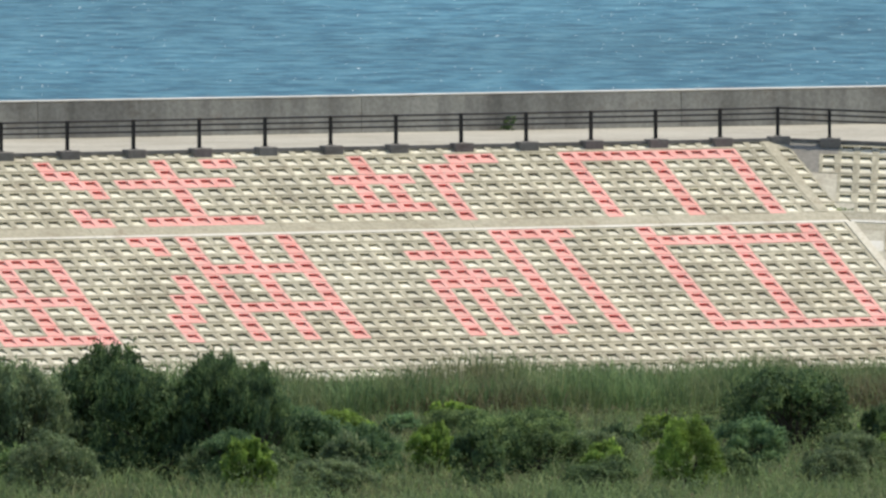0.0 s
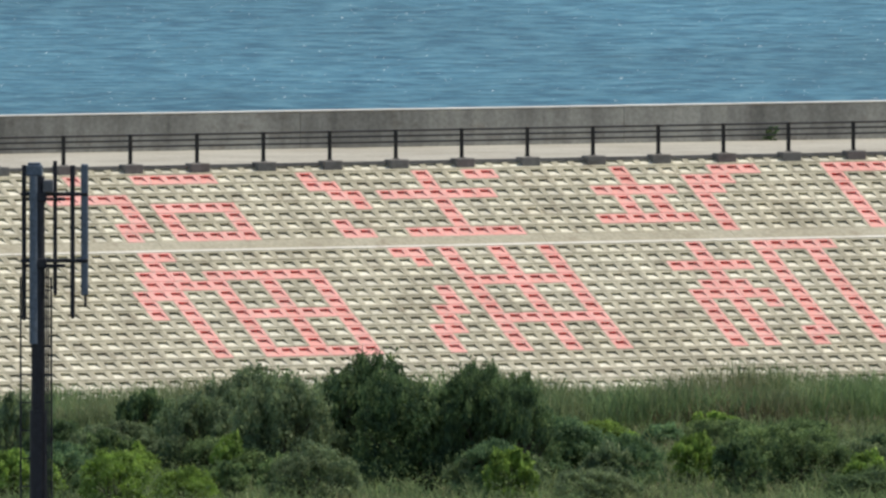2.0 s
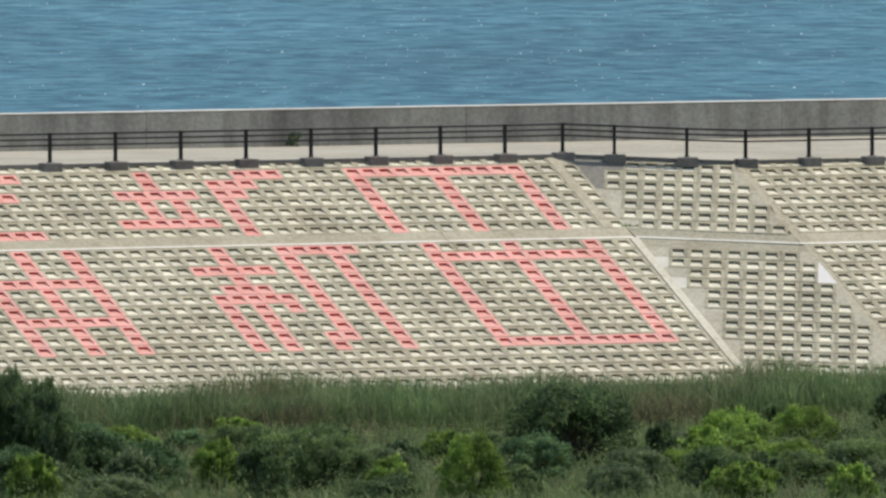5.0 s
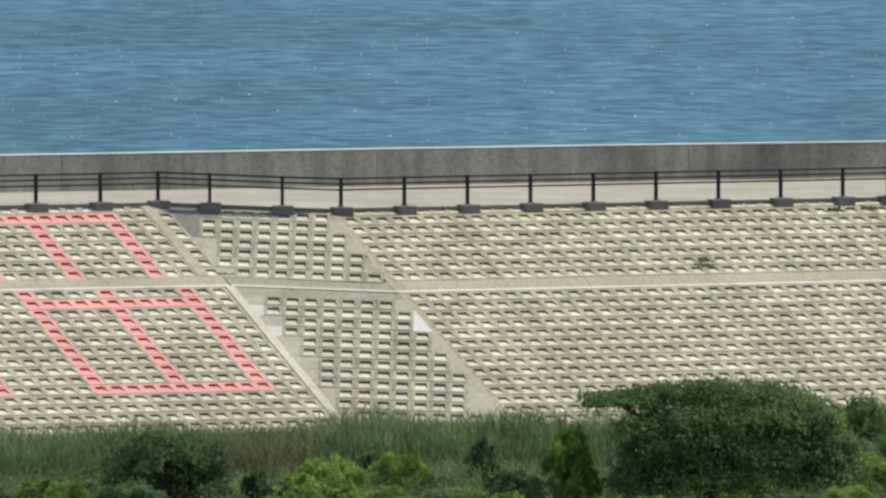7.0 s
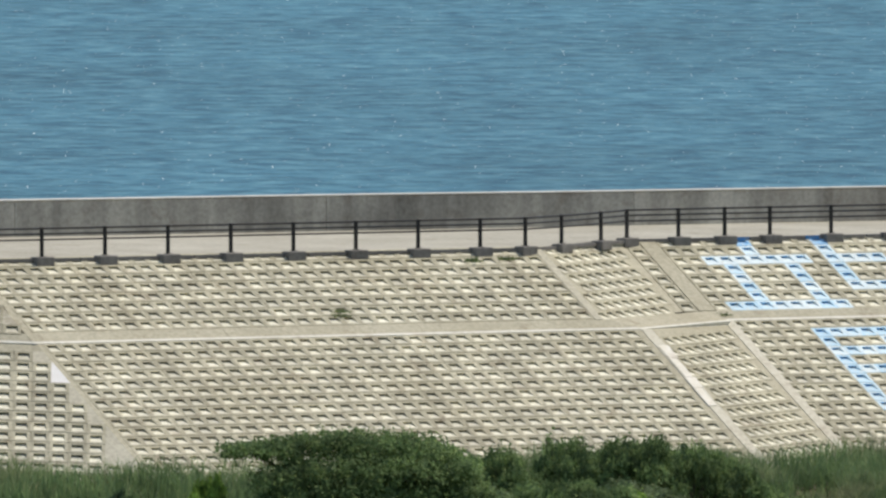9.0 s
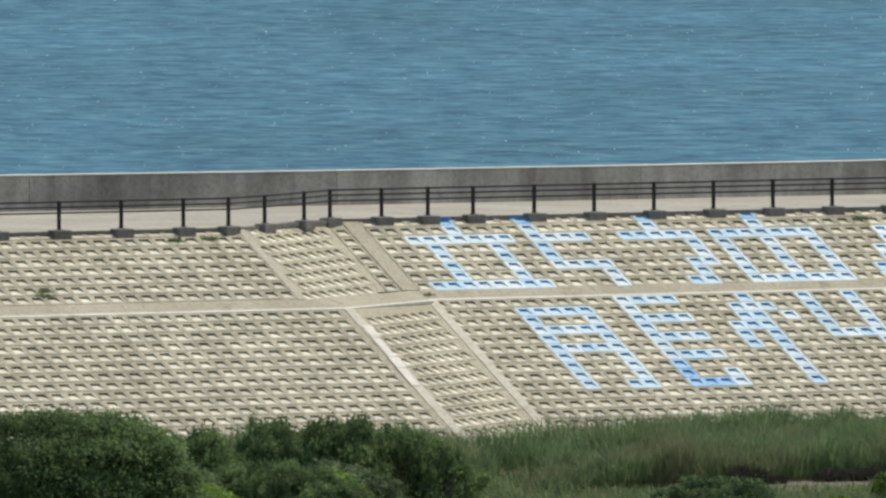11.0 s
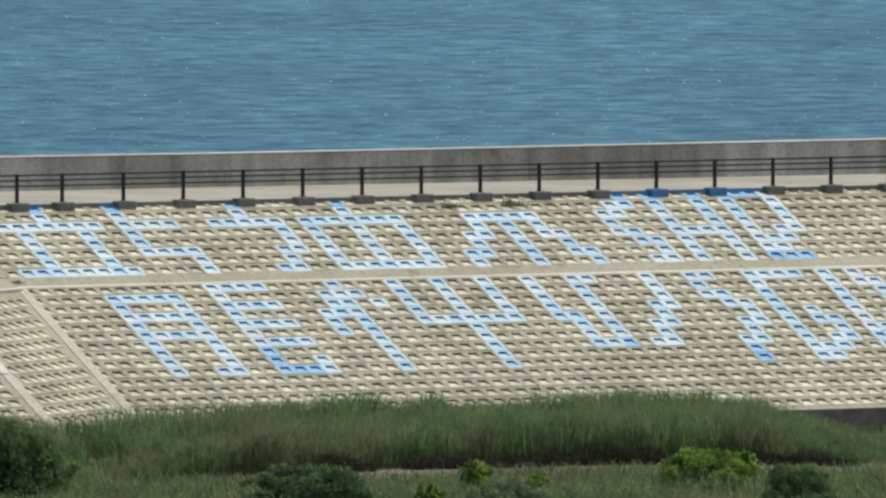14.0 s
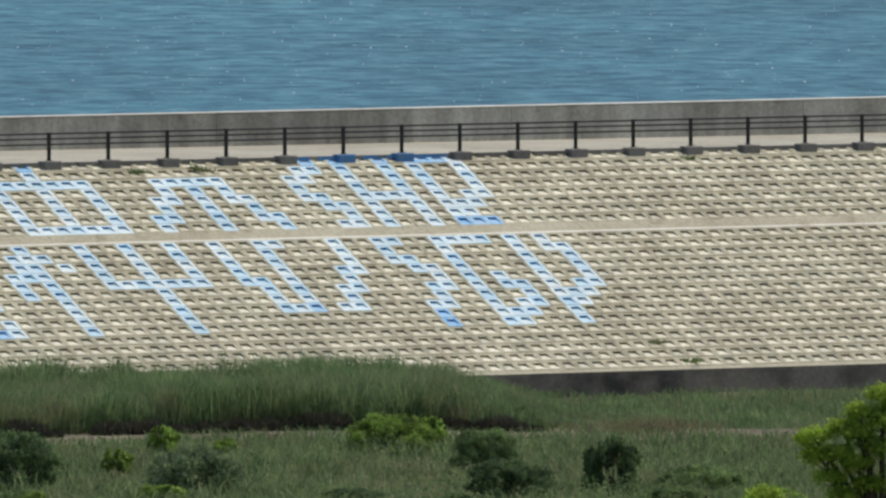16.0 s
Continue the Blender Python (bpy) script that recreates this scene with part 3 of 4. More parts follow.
def band_piece(l0, l1, r0, r1, lift=0.0):
    pn = Panel(l0, l1, r0, r1)
    d = pn.depth
    for name, v0, v1, n, m in (("slab", 0.0, d - 0.092, 0.0, M_BAND), ("lip", d - 0.09, d, 0.008, M_LIP)):
        bm = bmesh.new()
        c = [pn.at(pn.left(v0), v0, n), pn.at(pn.right(v0), v0, n), pn.at(pn.right(v1), v1, n), pn.at(pn.left(v1), v1, n)]
        prism(bm, [tuple(p) for p in c], pn.n * -0.4)
        part(name, bm, m, band)


def along(side, u0, u1, step=6.0):
    n = max(1, round((u1 - u0) / step))
    for i in range(n):
        a, b = u0 + (u1 - u0) * i / n, u0 + (u1 - u0) * (i + 1) / n - 0.01
        band_piece(on(side, a, BAND0), on(side, a, BAND1), on(side, b, BAND0), on(side, b, BAND1))


along("A", A_LEFT, HINGE)
band_piece(on("A", HINGE, BAND0), on("A", 0.42, BAND1), on("B", 0.0, BAND0), on("B", 0.1, BAND1))
along("B", 0.0, B_END + 0.5)
band_piece(on("B", B_END + 0.5, BAND0), on("B", B_END + 1.22, BAND1), on("C", 0.4, BAND0), on("C", 0.7, BAND1))
band_piece(on("B", B_END + 0.48, BAND0), on("B", B_END + 0.48, BAND1), on("B", B_END + 0.52, BAND0), on("B", B_END + 1.24, BAND1))
along("C", 0.4, C_RIGHT)

# ribs down the joints between the fields
ribs = empty("trim_ribs", (0, 0, 0), "concrete ribs running down the revetment's joints", "rib", kind="structure")


def rib(side, u0, u1, v0, v1, n, m=None, name="rib"):
    pn = slope_panel(side, u0, u1, v0, v1)
    bm = bmesh.new()
    prism(bm, [tuple(pn.at(a, b, n)) for a, b in ((0, 0), (u1 - u0, 0), (u1 - u0, v1 - v0), (0, v1 - v0))], pn.n * -0.35)
    part(name, bm, m or M_RIB, ribs)


rib("A", -0.36, -0.06, 0.0, BAND0, 0.014, M_BAND)
rib("A", 0.19, 0.46, BAND1, FOOT, 0.02)
rib("B", B_END + 0.0, B_END + 0.24, 0.0, BAND0, 0.012, M_FILL)
rib("B", B_END + 1.18, B_END + 1.50, BAND1, FOOT, 0.012)
rib("B", B_END + 1.24, B_END + 1.55, 4.95, 5.60, 0.030, M_REPAIR, "repair_patch")
rib("B", B_END + 1.22, B_END + 1.46, 5.62, 6.55, 0.033, M_REPAIR, "repair_patch")
rib("B", B_END + 1.18, B_END + 1.52, 6.57, 7.10, 0.030, M_REPAIR, "repair_patch")
rib("B", B_END + 1.16, B_END + 1.42, 7.12, 8.00, 0.032, M_REPAIR, "repair_patch")
rib("C", 0.16, 0.70, 0.0, BAND0, 0.02, M_BAND)
rib("C", 0.66, 0.97, BAND1, FOOT, 0.025)

# toe wall
toe = empty("wall_toe", (0, 0, 0), "dark stone footing under the revetment", "footing", kind="structure")
FOOTLINE = [on("A", A_LEFT, FOOT), on("A", 0.42, FOOT), on("B", 0.1, FOOT), on("B", B_END + 1.0, FOOT), on("C", 0.7, FOOT), on("C", C_RIGHT, FOOT)]
for k in range(5):
    a, b = FOOTLINE[k], FOOTLINE[k + 1]
    bm = bmesh.new()
    bar(bm, a, b, (-0.6, 0.05), -a.z - 0.3, -0.02, Vector())
    part("footing", bm, M_TOE, toe)


# ---- plants ----
ALONG, _, _ = axes(BEARING["A"], 0.0)
TOWARD = Vector((ALONG.y, -ALONG.x, 0))


def marsh(a, s, z=0.0):
    """A point of the marsh: a metres along the footing from A's corner, s metres out from it towards the land."""
    p = on("A", 0, FOOT) + ALONG * a + TOWARD * s
    return Vector((p.x, p.y, z))


def leaf_cloud(rng, lobes, n_clumps, per_clump, spread, size):
    """Leaves in clumps over the outside of some ellipsoids (centre, radii)."""
    verts, faces = [], []
    wts = np.array([r[0] * r[1] + r[0] * r[2] for _, r in lobes])
    pick = rng.choice(len(lobes), n_clumps, p=np.sqrt(wts) / np.sqrt(wts).sum())
    for k in pick:
        c, r = np.array(lobes[k][0]), np.array(lobes[k][1])
        d = rng.normal(size=3)
        d /= np.linalg.norm(d)
        d[2] = abs(d[2]) * 0.9 + 0.1 * d[2] if rng.random() < 0.7 else d[2]
        q = c + d * r * rng.uniform(0.8, 1.05)
        tilt = rng.normal(size=3) * 0.35 + d * 0.9 + np.array((0, 0, 0.3))
        for _ in range(per_clump):
            p = q + rng.normal(size=3) * spread * np.array((1, 1, 0.85))
            nrm = tilt + rng.normal(size=3) * 0.5
            nrm /= np.linalg.norm(nrm)
            t = np.cross(nrm, rng.normal(size=3))
            t /= np.linalg.norm(t) + 1e-6
            b = np.cross(nrm, t)
            s = size * rng.uniform(0.6, 1.3)
            i = len(verts)
            verts += [tuple(p - t * s), tuple(p - b * s * 0.42 - nrm * s * 0.1), tuple(p + t * s), tuple(p + b * s * 0.42 - nrm * s * 0.1)]
            faces.append((i, i + 1, i + 2, i + 3))
    return verts, faces


def stems_mesh(rng, lobes, r0):
    bm = bmesh.new()
    for c, r in lobes:
        base = Vector((rng.uniform(-0.15, 0.15), rng.uniform(-0.15, 0.15), 0))
        mid = Vector(c) * 0.5 + Vector((rng.uniform(-0.1, 0.1), rng.uniform(-0.1, 0.1), 0.1))
        rod(bm, base, mid, r0, r0 * 0.7, 6)
        rod(bm, mid, Vector(c), r0 * 0.7, r0 * 0.35, 6)
        for _ in range(3):
            tip = Vector(c) + Vector([rng.uniform(-0.8, 0.8) * v for v in r])
            rod(bm, mid.lerp(Vector(c), rng.uniform(0.3, 0.9)), tip, r0 * 0.4, r0 * 0.12, 5)
    return bm


def shrub_kind(seed, leaf, label, n_lobes=22, leaves=9000, size=0.040, flat=1.0):
    """A shrub of half width and height 1: leafy lobes over an uneven dome on woody stems, open and dark underneath."""
    rng = np.random.default_rng(seed)
    lobes = []
    for k in range(n_lobes):
        a, rr = k * 2.4 + rng.uniform(-0.5, 0.5), math.sqrt((k + 0.5) / n_lobes)
        h = 0.22 + 0.60 * max(0.0, 1.0 - 0.92 * rr * rr) ** 0.36 * rng.uniform(0.74, 1.06)
        lobes.append(((rr * 0.80 * math.cos(a), rr * 0.80 * math.sin(a), h), (rng.uniform(0.15, 0.29), rng.uniform(0.15, 0.29), rng.uniform(0.09, 0.19) * flat)))
    for k in range(n_lobes // 2 + 2):
        a = k * 2.4 + rng.uniform(-0.4, 0.4)
        rr = rng.uniform(0.55, 0.85)
        lobes.append(((rr * math.cos(a), rr * math.sin(a), rng.uniform(0.08, 0.42)), (rng.uniform(0.2, 0.3), rng.uniform(0.2, 0.3), rng.uniform(0.10, 0.17) * flat)))
    lobes.append(((0, 0, 0.45), (0.55, 0.5, 0.28)))
    ob = empty("shrub", (0, 0, 0), label, "shrub", "shrubs on the marsh")
    part("woody_base", stems_mesh(rng, lobes, 0.015), M_BARK, ob)
    v, f = leaf_cloud(rng, lobes, leaves // 14, 14, 0.045, size)
    top = np.quantile(np.array(v)[:, 2], 0.995)
    v = [(x, y, max(0.01, z) / top) for x, y, z in v]
    crown = new("crown", array_mesh("crown", v, f, leaf))
    crown.parent = ob
    return ob


SHRUB_LOOK = {
    "dark": (M_LEAF_DARK, "dense dark green shrub standing on the marsh", 1.0),
    "mid": (M_LEAF, "leafy mid-green shrub standing among tall grass", 1.0),
    "grey": (M_LEAF_GREY, "loose grey-green shrub standing among weeds", 1.1),
    "pads": (M_LEAF_BLUE, "blue-green shrub with leaves in flat tiers", 0.5),
    "yellow": (M_LEAF_YELLOW, "bright yellow-green young shrub among weeds", 1.0),
}
DARK = (          # x, y, height, half width
    (-23.8, 663.1, 3.19, 1.61), (-6.9, 676.2, 2.08, 1.79), (-21.0, 666.8, 2.83, 1.06), (-30.1, 681.2, 1.56, 0.79), (-24.3, 672.0, 2.76, 0.64),
    (-22.2, 660.6, 2.46, 1.68), (-21.2, 672.1, 2.42, 0.53), (-20.2, 669.1, 2.5, 0.57), (1.0, 692.3, 1.26, 0.44), (-1.9, 692.3, 0.95, 0.37),
    (1.8, 676.5, 1.15, 0.86), (24.1, 689.1, 1.17, 1.68), (24.3, 677.8, 1.61, 1.22), (39.5, 678.4, 1.44, 0.83), (36.6, 673.9, 1.07, 1.21),
    (-4.7, 673.3, 1.28, 0.43), (-31.9, 671.8, 1.21, 1.0),
    (-23.0, 660.7, 2.86, 1.19), (-21.0, 660.1, 2.91, 1.19), (-19.8, 659.6, 2.63, 0.91), (-7.1, 678.9, 1.91, 1.65),
)
MID = (          # x, y, height, half width
    (-12.9, 660.9, 1.47, 1.26), (-14.2, 666.3, 1.38, 1.34), (-13.1, 670.1, 1.35, 1.06), (14.5, 710.2, 1.69, 1.95), (13.0, 710.2, 1.5, 1.13),
    (16.9, 708.4, 1.4, 0.9), (8.4, 691.3, 2.61, 2.41), (10.8, 691.2, 2.34, 1.46), (12.6, 692.8, 2.54, 1.25), (14.4, 692.8, 2.57, 1.39),
    (16.0, 694.4, 2.28, 1.1), (17.2, 694.3, 1.77, 1.17), (41.5, 675.2, 0.9, 1.29), (36.8, 690.1, 1.14, 0.95), (0.3, 669.7, 1.02, 1.06),
    (10.3, 710.2, 1.2, 0.9),
)
GREY = (          # x, y, height, half width
    (-26.8, 667.4, 2.69, 1.62), (-28.1, 665.8, 2.12, 1.13), (-25.0, 662.9, 2.18, 1.33), (-24.6, 649.7, 1.65, 1.17), (-25.8, 660.7, 2.83, 1.33),
    (-11.7, 664.1, 1.06, 1.12), (-5.2, 662.7, 1.12, 0.91), (0.8, 661.3, 0.91, 0.98), (28.7, 674.4, 1.43, 1.36), (9.9, 688.0, 1.6, 1.45),
    (-17.8, 651.4, 0.97, 1.17), (-33.1, 674.8, 1.72, 0.64),
)
PADS = (          # x, y, height, half width
    (-19.1, 662.5, 1.74, 1.68), (-20.5, 657.1, 1.39, 0.97), (-17.3, 661.7, 1.33, 1.05), (-7.8, 667.0, 1.27, 0.99),
)
YELLOW = (          # x, y, height, half width
    (-9.2, 654.5, 1.8, 0.9), (-29.5, 649.6, 1.45, 0.89), (-27.7, 648.2, 1.13, 0.89), (-15.6, 663.2, 1.29, 0.77), (-2.9, 682.7, 1.19, 1.08),
    (-1.1, 684.3, 1.2, 0.94), (-1.4, 670.3, 0.99, 0.99), (3.3, 676.5, 2.26, 0.82), (-3.6, 676.4, 1.07, 0.64), (34.9, 700.8, 1.07, 1.22),
    (28.8, 697.0, 0.96, 0.41), (30.3, 693.7, 0.76, 0.44), (27.2, 687.1, 0.8, 0.44), (1.8, 682.7, 0.9, 0.43), (36.0, 703.4, 0.9, 0.6),
)
SHRUBS = {"dark": list(DARK), "mid": list(MID), "grey": list(GREY), "pads": list(PADS), "yellow": list(YELLOW)}
# lower shrubs and saplings between them, thinning out towards the mud bank
rng = random.Random(31)
for n, h0, h1, y0, y1, tall in ((62, -2.95, -1.25, 652, 690, 1.0), (34, -1.25, 0.35, 652, 690, 0.85), (26, 0.35, 1.35, 650, 676, 0.95), (20, 0.42, 1.25, 680, 692, 2.2), (46, 1.35, 3.7, 636, 672, 0.55)):
    for _ in range(n):
        h, y = radians(rng.uniform(h0, h1)), rng.uniform(y0, y1)
        kind = rng.choices(("dark", "mid", "grey", "pads", "yellow"), (3, 4, 3, 1, 3) if h1 < 1 else (1, 5, 2, 0, 3))[0]
        high = tall * rng.uniform(0.55, 1.0) * (1.65 - 0.9 * (y - 650) / 40)
        SHRUBS[kind].append((y * math.tan(h), y, high, rng.uniform(0.5, 1.05) * (0.6 + 0.5 * tall)))
rng = random.Random(8)
laid = []
for k, (kind, spots) in enumerate(SHRUBS.items()):
    leaf, label, flat = SHRUB_LOOK[kind]
    kinds = {}
    for i, (x, y, h, r) in enumerate(spots):
        m = Matrix.Translation((x, y, 0)) @ Matrix.Diagonal((r, max(0.6, r * 0.8), h, 1)) @ Matrix.Rotation(rng.uniform(-0.5, 0.5), 4, "Z")
        small = r < 0.85
        key = (small, i % (2 if small else 4))
        if key in kinds:
            copy_thing(kinds[key], m)
        else:
            ob = shrub_kind(100 * k + 10 * key[1] + small, leaf, label, 11 if small else 22, 3000 if small else 11000, 0.085 if small else 0.040, flat)
            kinds[key] = ob
            laid.append((ob, m))


for ob, m in laid:
    ob.matrix_basis = m


def tree(name, at, lobes, leaf, label, clumps, per, spread, size, seed, trunk):
    rng = np.random.default_rng(seed)
    ob = empty(name, at, label, "tree")
    bm = bmesh.new()
    fork = Vector((0.1, 0, trunk))
    rod(bm, (0, 0, -0.1), fork, 0.16, 0.12, 10)
    for c, r in lobes:
        mid = fork.lerp(Vector(c), 0.55) + Vector((0, 0, 0.15))
        rod(bm, fork, mid, 0.09, 0.06, 7)
        rod(bm, mid, Vector(c), 0.06, 0.025, 6)
        for _ in range(4):
            rod(bm, mid.lerp(Vector(c), rng.uniform(0.4, 1.0)), Vector(c) + Vector([rng.uniform(-0.85, 0.85) * v for v in r]), 0.025, 0.008, 5)
    part("trunk", bm, M_BARK, ob)
    v, f = leaf_cloud(rng, lobes, clumps, per, spread, size)
    cr = new("crown", array_mesh("crown", v, f, leaf))
    cr.parent = ob
    return ob


tree("spreading_tree", (6.7, 676.0, 0), [((-2.4, 0, 2.95), (0.7, 0.7, 0.12)), ((-1.3, 0.2, 2.95), (1.0, 0.9, 0.25)), ((-0.3, 0.2, 3.1), (1.2, 1.0, 0.3)), ((0.8, 0.0, 3.1), (1.2, 1.0, 0.28)), ((1.9, 0.1, 2.8), (1.0, 0.9, 0.3)),
     ((2.7, 0.1, 2.4), (0.7, 0.8, 0.3)), ((0.2, -0.4, 2.4), (1.9, 1.2, 0.55)), ((0.0, -0.5, 1.7), (2.0, 1.3, 0.7)), ((1.9, 0, 1.5), (1.3, 1.0, 0.8)), ((-1.2, 0, 1.4), (1.1, 0.9, 0.8)),
     ((0.2, -0.8, 0.9), (1.8, 1.0, 0.7)), ((2.9, 0.2, 1.7), (0.9, 0.8, 0.7)), ((-1.6, -0.3, 0.8), (0.9, 0.8, 0.7)),
     ((-1.3, -0.3, 2.1), (1.1, 0.9, 0.6)), ((1.4, -0.5, 2.2), (1.2, 1.0, 0.6)), ((0.3, -0.9, 1.4), (1.7, 0.8, 0.8)), ((3.2, 0.0, 1.0), (0.9, 0.8, 0.8))],
     M_LEAF, "broad low tree with a flat green crown", 2700, 20, 0.12, 0.06, 3, 1.2)
TUFT = (0.33, 0.33, 0.20)
tree("young_tree", (40.9, 600.0, 0), [(c, TUFT) for c in (
        (-1.35, 0, 4.45), (-1.42, 0.1, 4.85), (-0.78, 0, 5.05), (-0.38, 0.1, 5.42), (0.1, 0, 5.8), (0.5, 0, 5.45), (-0.9, -0.2, 4.5), (-0.4, -0.25, 4.9), (0.1, -0.2, 5.2), (-1.1, -0.1, 3.95),
        (-0.5, -0.3, 4.3), (0.1, -0.35, 4.6), (0.6, -0.1, 4.9), (-0.8, -0.2, 3.55), (-0.2, -0.3, 3.8), (0.5, -0.3, 4.1), (0.95, 0, 4.6), (0.95, 0, 5.3), (1.3, 0, 4.9))],
     M_LEAF_LIME, "young tree with bright lime-green leaf tufts", 1000, 20, 0.075, 0.05, 5, 2.4)
tree("young_tree", (37.7, 590.0, 0), [(c, TUFT) for c in ((0.0, 0, 4.0), (0.35, 0, 3.7), (-0.38, 0, 3.7), (0.0, -0.2, 3.5), (0.45, -0.1, 3.3), (-0.45, -0.1, 3.2))],
     M_LEAF_LIME, "small young tree with bright lime-green leaf tufts", 320, 20, 0.075, 0.05, 9, 2.0)


def blades(name, n, place, height, width, material, label, seed, lean=0.25, droop=0.3, stem=0.0):
    """One sheet of grass blades; place(rng) gives a, s and a height factor, or None."""
    rng = random.Random(seed)
    verts, faces = [], []
    for _ in range(n):
        got = place(rng)
        if got is None:
            continue
        a, s, k = got
        h = height * k * rng.uniform(0.6, 1.1)
        low = stem * rng.random() ** 0.5
        p = marsh(a, s, h * low)
        h *= 1 - low * 0.85
        w = width * rng.uniform(0.6, 1.4)
        t = rng.uniform(0, 3.1416)
        d = Vector((math.cos(t), math.sin(t), 0))
        ln = Vector((rng.gauss(0, lean), rng.gauss(0, lean), 0)) * h
        mid = p + ln * 0.4 + Vector((0, 0, h * 0.62))
        tip = p + ln * (1 + droop) + Vector((0, 0, h))
        i = len(verts)
        verts += [tuple(p - d * w), tuple(p + d * w), tuple(mid + d * w * 0.8), tuple(mid - d * w * 0.8), tuple(tip)]
        faces += [(i, i + 1, i + 2, i + 3), (i + 3, i + 2, i + 4)]
    ob = new(name, array_mesh(name, verts, faces, material))
    return tagged(ob, label, "grass", kind="stuff")


def patch(a, s, scale, seed):
    return noise.noise(Vector((a * scale, s * scale * 1.6, seed)))


def mud_line(w):
    """How far out from the footing the mud bank lies; w: metres along, as lined up from the land."""
    return 14.0 + max(0.0, w - 42) * 0.53


SKEW = 0.62


def reeds_ab(rng):
    w, s = rng.uniform(-44, 31), rng.uniform(0.3, 9.5)
    k = patch(w, s, 0.25, 3.1)
    return None if k < -0.28 else (w - SKEW * s, s, 0.85 + 0.6 * k)


def reeds_c(rng):
    w = rng.uniform(27, 51.5)
    s = rng.uniform(0.5, mud_line(w) - 0.3)
    edge = min(1.0, (51.5 - w) / 5 + 0.15, 0.3 + max(0.0, w - 27 + 3 * patch(w, s, 0.6, 8.0)) / 6)
    return (w - SKEW * s, s, (0.92 + 0.50 * patch(w, s * 0.3, 0.4, 7.0) + 0.35 * patch(w, s, 1.1, 1.0)) * edge)


def short_c(rng):
    w = rng.uniform(50, 92)
    s = rng.uniform(1.5, mud_line(w) - 0.6)
    return (w - SKEW * s, s, 0.9 + 0.6 * patch(w, s, 0.4, 2.0))


def weeds(rng):
    w, s = rng.uniform(-46, 98), rng.uniform(6, 95)
    if 33 < w and s < mud_line(w) + 2.6 + 2.0 * patch(w, s, 0.4, 7.7):
        return None
    k = 0.75 + 0.6 * patch(w, s, 0.15, 5.5) + 0.55 * patch(w, s, 0.55, 1.5)
    if w > 28:
        k = min(k, 0.22 + 0.12 * (s - mud_line(w)))
    return (w - SKEW * s, s, k)


def dry(rng):
    w, s = rng.choice(((-15.5, 6.0), (-14.0, 8.0), (-3.0, 8.0), (-15.0, 7.0), (53.0, 20.0)))
    s += rng.gauss(0, 1.0)
    return (w + rng.gauss(0, 1.1) - SKEW * s, s, 0.4 if w > 40 else 1.0)


blades("reeds", 75000, reeds_ab, 1.30, 0.014, M_REED, "green reeds in front of the embankment's footing", 1, 0.3, 0.3, 0.6)
blades("reeds", 110000, reeds_c, 1.22, 0.0135, M_REED, "tall dense green reed bed along a muddy bank", 2, 0.26, 0.3, 0.68)
# dark stems added along the reeds' front, colouring in the shade at their foot
def shade_stems(rng):
    w = rng.uniform(33, 50.5)
    s = mud_line(w) - rng.uniform(-0.25, 0.9) + 0.5 * patch(w, 0, 0.8, 6.0)
    k = 0.75 + 0.7 * patch(w, 0, 0.5, 12.0) + 0.4 * patch(w, 0, 1.9, 2.0)
    return None if k < 0.45 else (w - SKEW * s, s, k * min(1.0, (50.8 - w) / 2))


blades("reed_stems", 16000, shade_stems, 0.55, 0.016, M_SHADE_STEM, "dark stems added for the shade at the reed bed's foot", 14, 0.2)
blades("marsh_grass", 30000, short_c, 0.33, 0.016, M_REED, "short green grass below the dark footing", 3)
blades("weeds", 210000, weeds, 0.62, 0.020, M_WEED, "rough mixed green weeds covering the marsh", 4, 0.35)
blades("dry_grass", 5000, dry, 1.0, 0.018, M_DRY, "dry straw-coloured grass among green reeds", 5, 0.3)


# low leafy undergrowth in patches
def undergrowth(n, seed):
    rng = random.Random(seed)
    verts, faces = [], []
    while n:
        a, s = rng.uniform(-46, 98), rng.uniform(8, 95)
        if 26 < a and s < mud_line(a) + 2.5 or patch(a, s, 0.2, 11.0) < 0.02:
            continue
        n -= 1
        top = 0.30 + 0.6 * max(0.0, patch(a, s, 0.35, 4.0) + 0.3)
        if a > 26:
            top = min(top, 0.05 + 0.04 * (s - mud_line(a)))
        elif s > 22:
            top = 0.5 + 1.3 * max(0.0, patch(a, s, 0.28, 9.0) + 0.35)
        for _ in range(12):
            p = marsh(a - SKEW * s + rng.gauss(0, 0.16), s + rng.gauss(0, 0.16), rng.uniform(0.1, 1.0) * top)
            d = Vector((rng.gauss(0, 1), rng.gauss(0, 1), rng.gauss(0, 0.5))).normalized() * rng.uniform(0.022, 0.042)
            e = d.cross(Vector((rng.gauss(0, 0.5), rng.gauss(0, 0.5), 1)).normalized()) * 0.5
            i = len(verts)
            verts += [tuple(p - d), tuple(p - e), tuple(p + d), tuple(p + e)]
            faces.append((i, i + 1, i + 2, i + 3))
    ob = new("undergrowth", array_mesh("undergrowth", verts, faces, M_LEAF))
    tagged(ob, "low leafy green undergrowth on the marsh", "undergrowth", kind="stuff")


undergrowth(34000, 6)

# muddy bank in front of the reed bed
bm = bmesh.new()
rng = random.Random(12)
lo, hi = [], []
